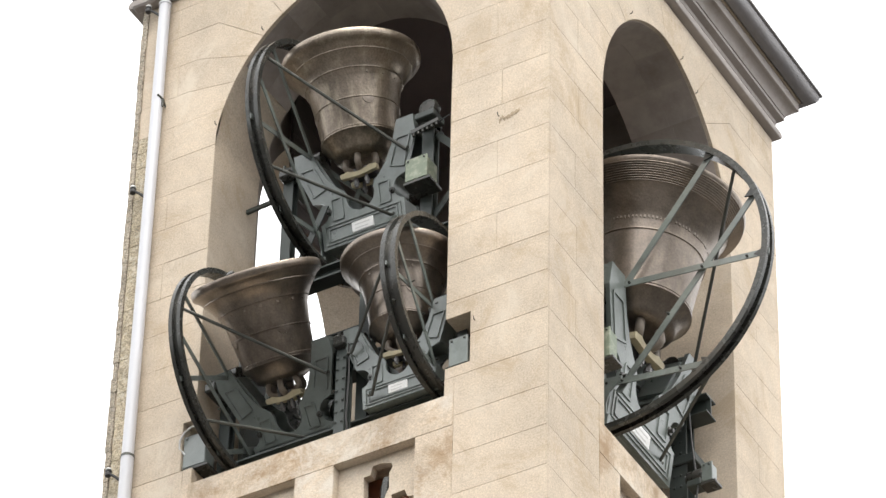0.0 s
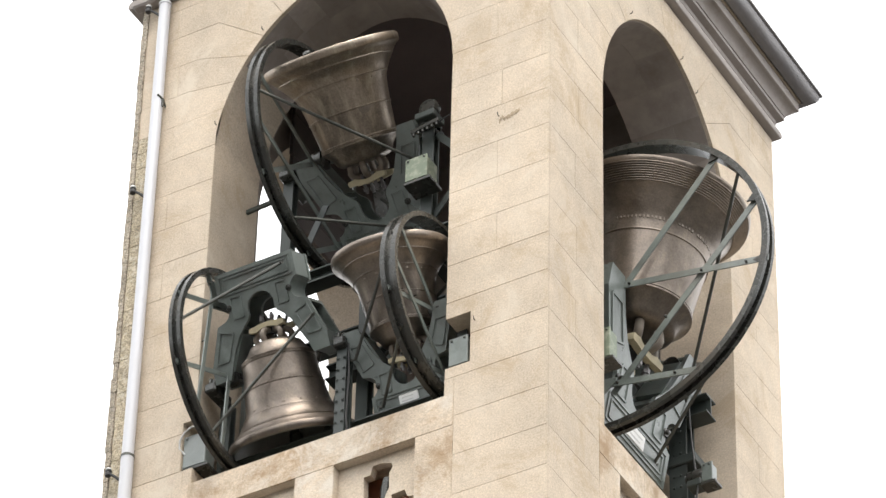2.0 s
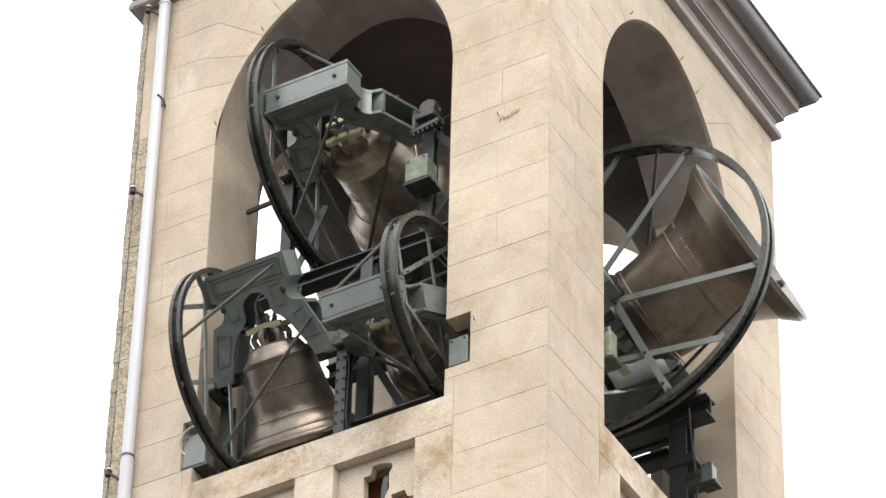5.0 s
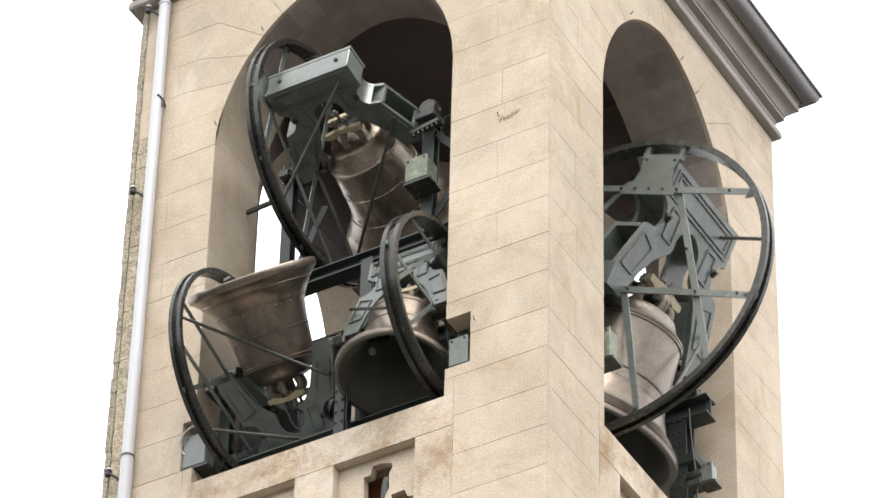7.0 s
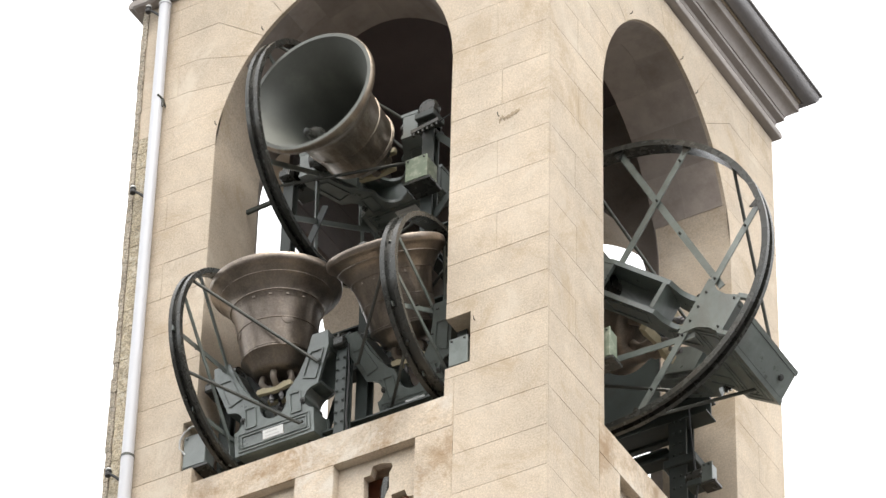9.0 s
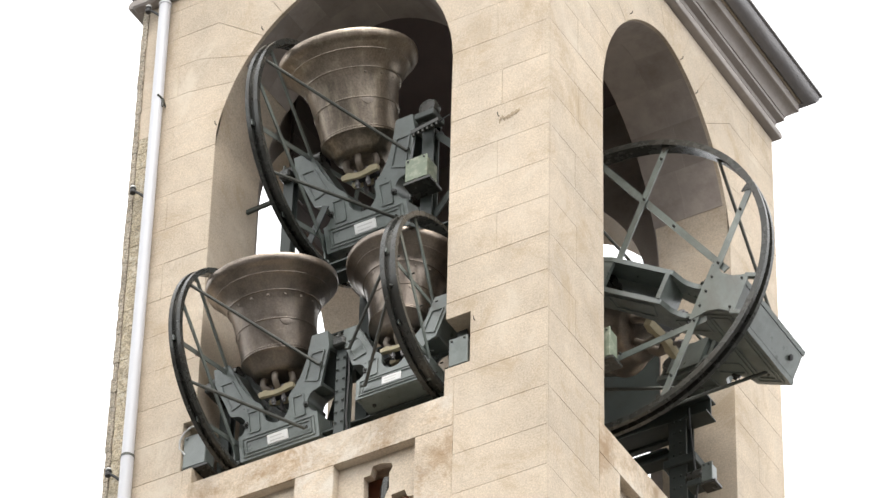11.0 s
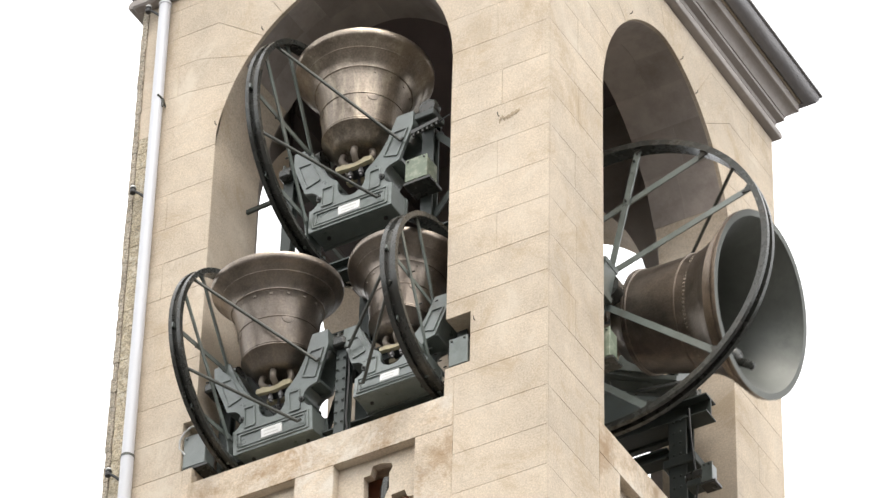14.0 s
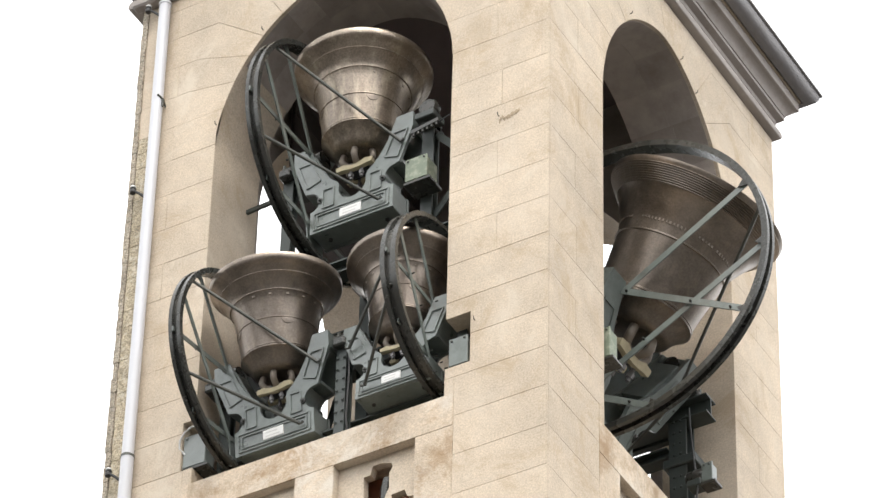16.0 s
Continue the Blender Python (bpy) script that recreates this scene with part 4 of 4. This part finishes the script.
def ashlar(wall, m, corner, far, notches, seed):
    rnd = random.Random(seed)
    def knee(k):
        return (KNEE[k][0], JOINTS_UP[k])
    JOINTS_UP = {k: 21.56 + 0.3545 * k for k in range(11)} | {11: 25.43, 12: 25.753, 13: 26.075, 14: 26.39}
    for side in (0, 1):
        flip = (lambda p: (SIDE - p[0], p[1])) if side else (lambda p: p)
        edge = corner if not side else far
        for k in range(0, 14):
            z0, z1 = JOINTS_UP[k], min(JOINTS_UP[k + 1], 26.523)
            def bound(q, z):
                if q in KNEE:
                    return [knee(q), arch_point(KNEE[q][1])]
                return [(JAMB, z)]
            lower, upper = bound(k, z0), bound(k + 1, z1)
            right = lower[:]
            if len(lower) == 2 and len(upper) == 2:
                right += [arch_point(KNEE[k][1] + (KNEE[k + 1][1] - KNEE[k][1]) * i / 4) for i in range(1, 4)]
            elif len(upper) == 2:
                right += [(JAMB, SPRING), arch_point(0.852), arch_point(0.87)]
            right += upper[::-1]
            cut = [n for n in notches if (n[0] < 1) == (not side) and n[2] < z1 and n[3] > z0]
            if cut:
                n0 = cut[0]
                e = n0[0] if not side else SIDE - n0[1]
                lo, hi = max(z0, n0[2]), min(z1, n0[3])
                right = [(JAMB, z0), (JAMB, lo), (e, lo), (e, hi), (JAMB, hi), (JAMB, z1)]
                right = clean(right)
                if hi >= z1 - 1e-6:
                    right = [p for p in right if p != (JAMB, z1)]
                if lo <= z0 + 1e-6:
                    right = [p for p in right if p != (JAMB, z0)]
            split = (0.43 if k % 2 else 0.0) + (rnd.uniform(-0.03, 0.03) if k % 2 else 0)
            if split and not cut:
                block([flip(p) for p in [(edge, z0), (split, z0), (split, z1), (edge, z1)]], m, wall, STONE, 0.0)
                block([flip(p) for p in [(split, z0)] + right + [(split, z1)]], m, wall, STONE, rnd.uniform(-0.0015, 0.001))
            else:
                block([flip(p) for p in [(edge, z0)] + right + [(edge, z1)]], m, wall, STONE, 0.0)
        # voussoirs over the haunch
        block([flip(p) for p in [(edge, 26.39), (1.115, 26.39)] + [arch_point(1.41 + 0.262 * i / 3) for i in range(4)] + [(1.47, 26.523), (edge, 26.523)]], m, wall, STONE, 0.0)
        block([flip(p) for p in [arch_point(1.672 + (MID - 1.672) * i / 3) for i in range(4)] + [(MID - 0.09, 26.523), (1.47, 26.523)]], m, wall, STONE, 0.0)
    block([arch_point(MID), (MID + 0.09, 26.523), (MID - 0.09, 26.523)], m, wall, STONE, -0.001)
    # piers below the sill line, and the stones round the panels
    low = [(corner, 20.2, JAMB - 0.08, 21.56), (SIDE - JAMB + 0.08, 20.2, SIDE - far, 21.56)]
    for x0, z0, x1, z1 in low:
        for za, zb in ((20.2, 20.50), (20.50, 20.852), (20.852, 21.205), (21.205, 21.56)):
            block([(x0, za), (x1, za), (x1, zb), (x0, zb)], m, wall, STONE, 0.0)
    for x0, x1 in ((JAMB - 0.08, PANELS[0][0]), (PANELS[0][1], PANELS[1][0]), (PANELS[1][1], SIDE - JAMB + 0.08)):
        block([(x0, 20.2), (x1, 20.2), (x1, 21.125), (x0, 21.125)], m, wall, SILL_STONE, -0.002)
    for x0, x1 in ((JAMB - 0.08, 1.45), (1.45, 2.3), (2.3, SIDE - JAMB + 0.08)):
        block([(x0, 21.125), (x1, 21.125), (x1, 21.412), (x0, 21.412)], m, wall, SILL_STONE, -0.004)
    for x0, x1 in ((JAMB - 0.08, JAMB), (SIDE - JAMB, SIDE - JAMB + 0.08)):
        block([(x0, 21.412), (x1, 21.412), (x1, 21.56), (x0, 21.56)], m, wall, STONE, -0.001)


ashlar(walls["wall_south"], FACES["wall_south"], 0.0, 0.07, NOTCH_S, 3)
ashlar(walls["wall_east"], FACES["wall_east"], 0.015, 0.0, (), 4)
# lower shaft of the tower, out of the arches' reach
for name in ("wall_south", "wall_east"):
    for k in range(0, 50):
        z = 20.2 - 0.4 * (k + 1)
        block([(0.016, z), (SIDE - 0.085, z), (SIDE - 0.085, z + 0.4), (0.016, z + 0.4)], FACES[name], walls[name], STONE, 0.001)


# ---- movement ----
def swing(ob, clapper, turn, rows):
    """Keys a bell by its angle from hanging, positive outward; the clapper leads the swing and drops to the low lip once the bell has passed it."""
    place = Matrix.Translation(ob.matrix_basis.translation)
    walk(ob, [(t, place @ turn @ pose(0, 0, 0, -a)) for t, a in rows])
    hang = clapper.location.z
    ts, angles = [r[0] for r in rows], [r[1] for r in rows]
    fine = []
    for k in range(81):
        t = 0.2 * k
        a, later = np.interp(t, ts, angles), np.interp(min(t + 0.1, 16.0), ts, angles)
        earlier = np.interp(max(t - 0.1, 0.0), ts, angles)
        lead = 28 * max(-1.0, min(1.0, (later - earlier) / 4.0))
        fine.append((t, pose(0, 0, hang, max(-27.0, min(27.0, 1.3 * (float(a) - float(lead)))))))
    walk(clapper, fine)


def motions():
    swing(bell_low_left, clap_low_left, TURN_S, [(0, 144), (0.5, 123), (1, 86.6), (1.5, 30), (2, -26), (2.5, -76), (3, -107), (3.3, -114), (3.6, -114), (4, -105), (4.2, -98), (4.5, -81), (5, -38), (5.5, 20), (6, 73), (6.3, 100), (6.5, 113), (7, 138), (7.5, 151), (8, 159), (8.5, 166), (9.2, 172), (10, 170), (11.3, 165.5), (12.5, 168), (13.5, 172), (14.5, 175), (15.2, 178), (16, 171)])
    swing(bell_top, clap_top, TURN_S, [(0, 164), (0.5, 161.5), (1, 158), (1.5, 152), (2, 138), (2.5, 113), (3, 80), (3.5, 34.6), (4, -13), (4.5, -58), (5, -92), (5.5, -112), (5.8, -116), (6.3, -111), (6.8, -92), (7, -80), (7.5, -42), (8, 2), (8.5, 49), (9, 88), (9.2, 103), (9.5, 119), (10, 138), (10.5, 152), (11, 161), (11.3, 165), (12, 171), (12.5, 175.7), (13.5, 179.5), (14.5, 181), (16, 179)])
    swing(bell_low_right, clap_low_right, TURN_S, [(0, 173), (0.5, 171.5), (1, 169), (1.5, 165), (2, 158), (2.5, 139), (3, 92), (3.5, 24), (4, -38), (4.2, -60), (4.5, -86), (5, -108), (5.25, -111), (5.5, -108), (6, -87), (6.3, -67), (6.8, -17), (7, 9), (7.5, 76), (8, 114), (8.5, 135), (9.2, 153), (10, 169), (10.6, 178), (11.3, 183), (12, 182), (12.5, 181.7), (14.5, 185), (16, 182.5)])
    swing(bell_big, clap_big, TURN_E, [(0, 172), (1, 171.5), (2, 169.5), (2.5, 167), (3, 161.5), (3.5, 154), (4, 144), (4.2, 140), (4.5, 132), (5, 113), (5.5, 87), (6, 54), (6.3, 31), (6.8, -8), (7, -24), (7.5, -60), (8, -90), (8.5, -110), (9, -122.5), (9.2, -126), (9.7, -132), (10.2, -132), (10.7, -124), (11.3, -101), (12, -62), (12.5, -27), (13, 8), (13.5, 46), (14, 78), (14.5, 106), (15, 131), (15.2, 137), (15.5, 143), (16, 150)])


motions()
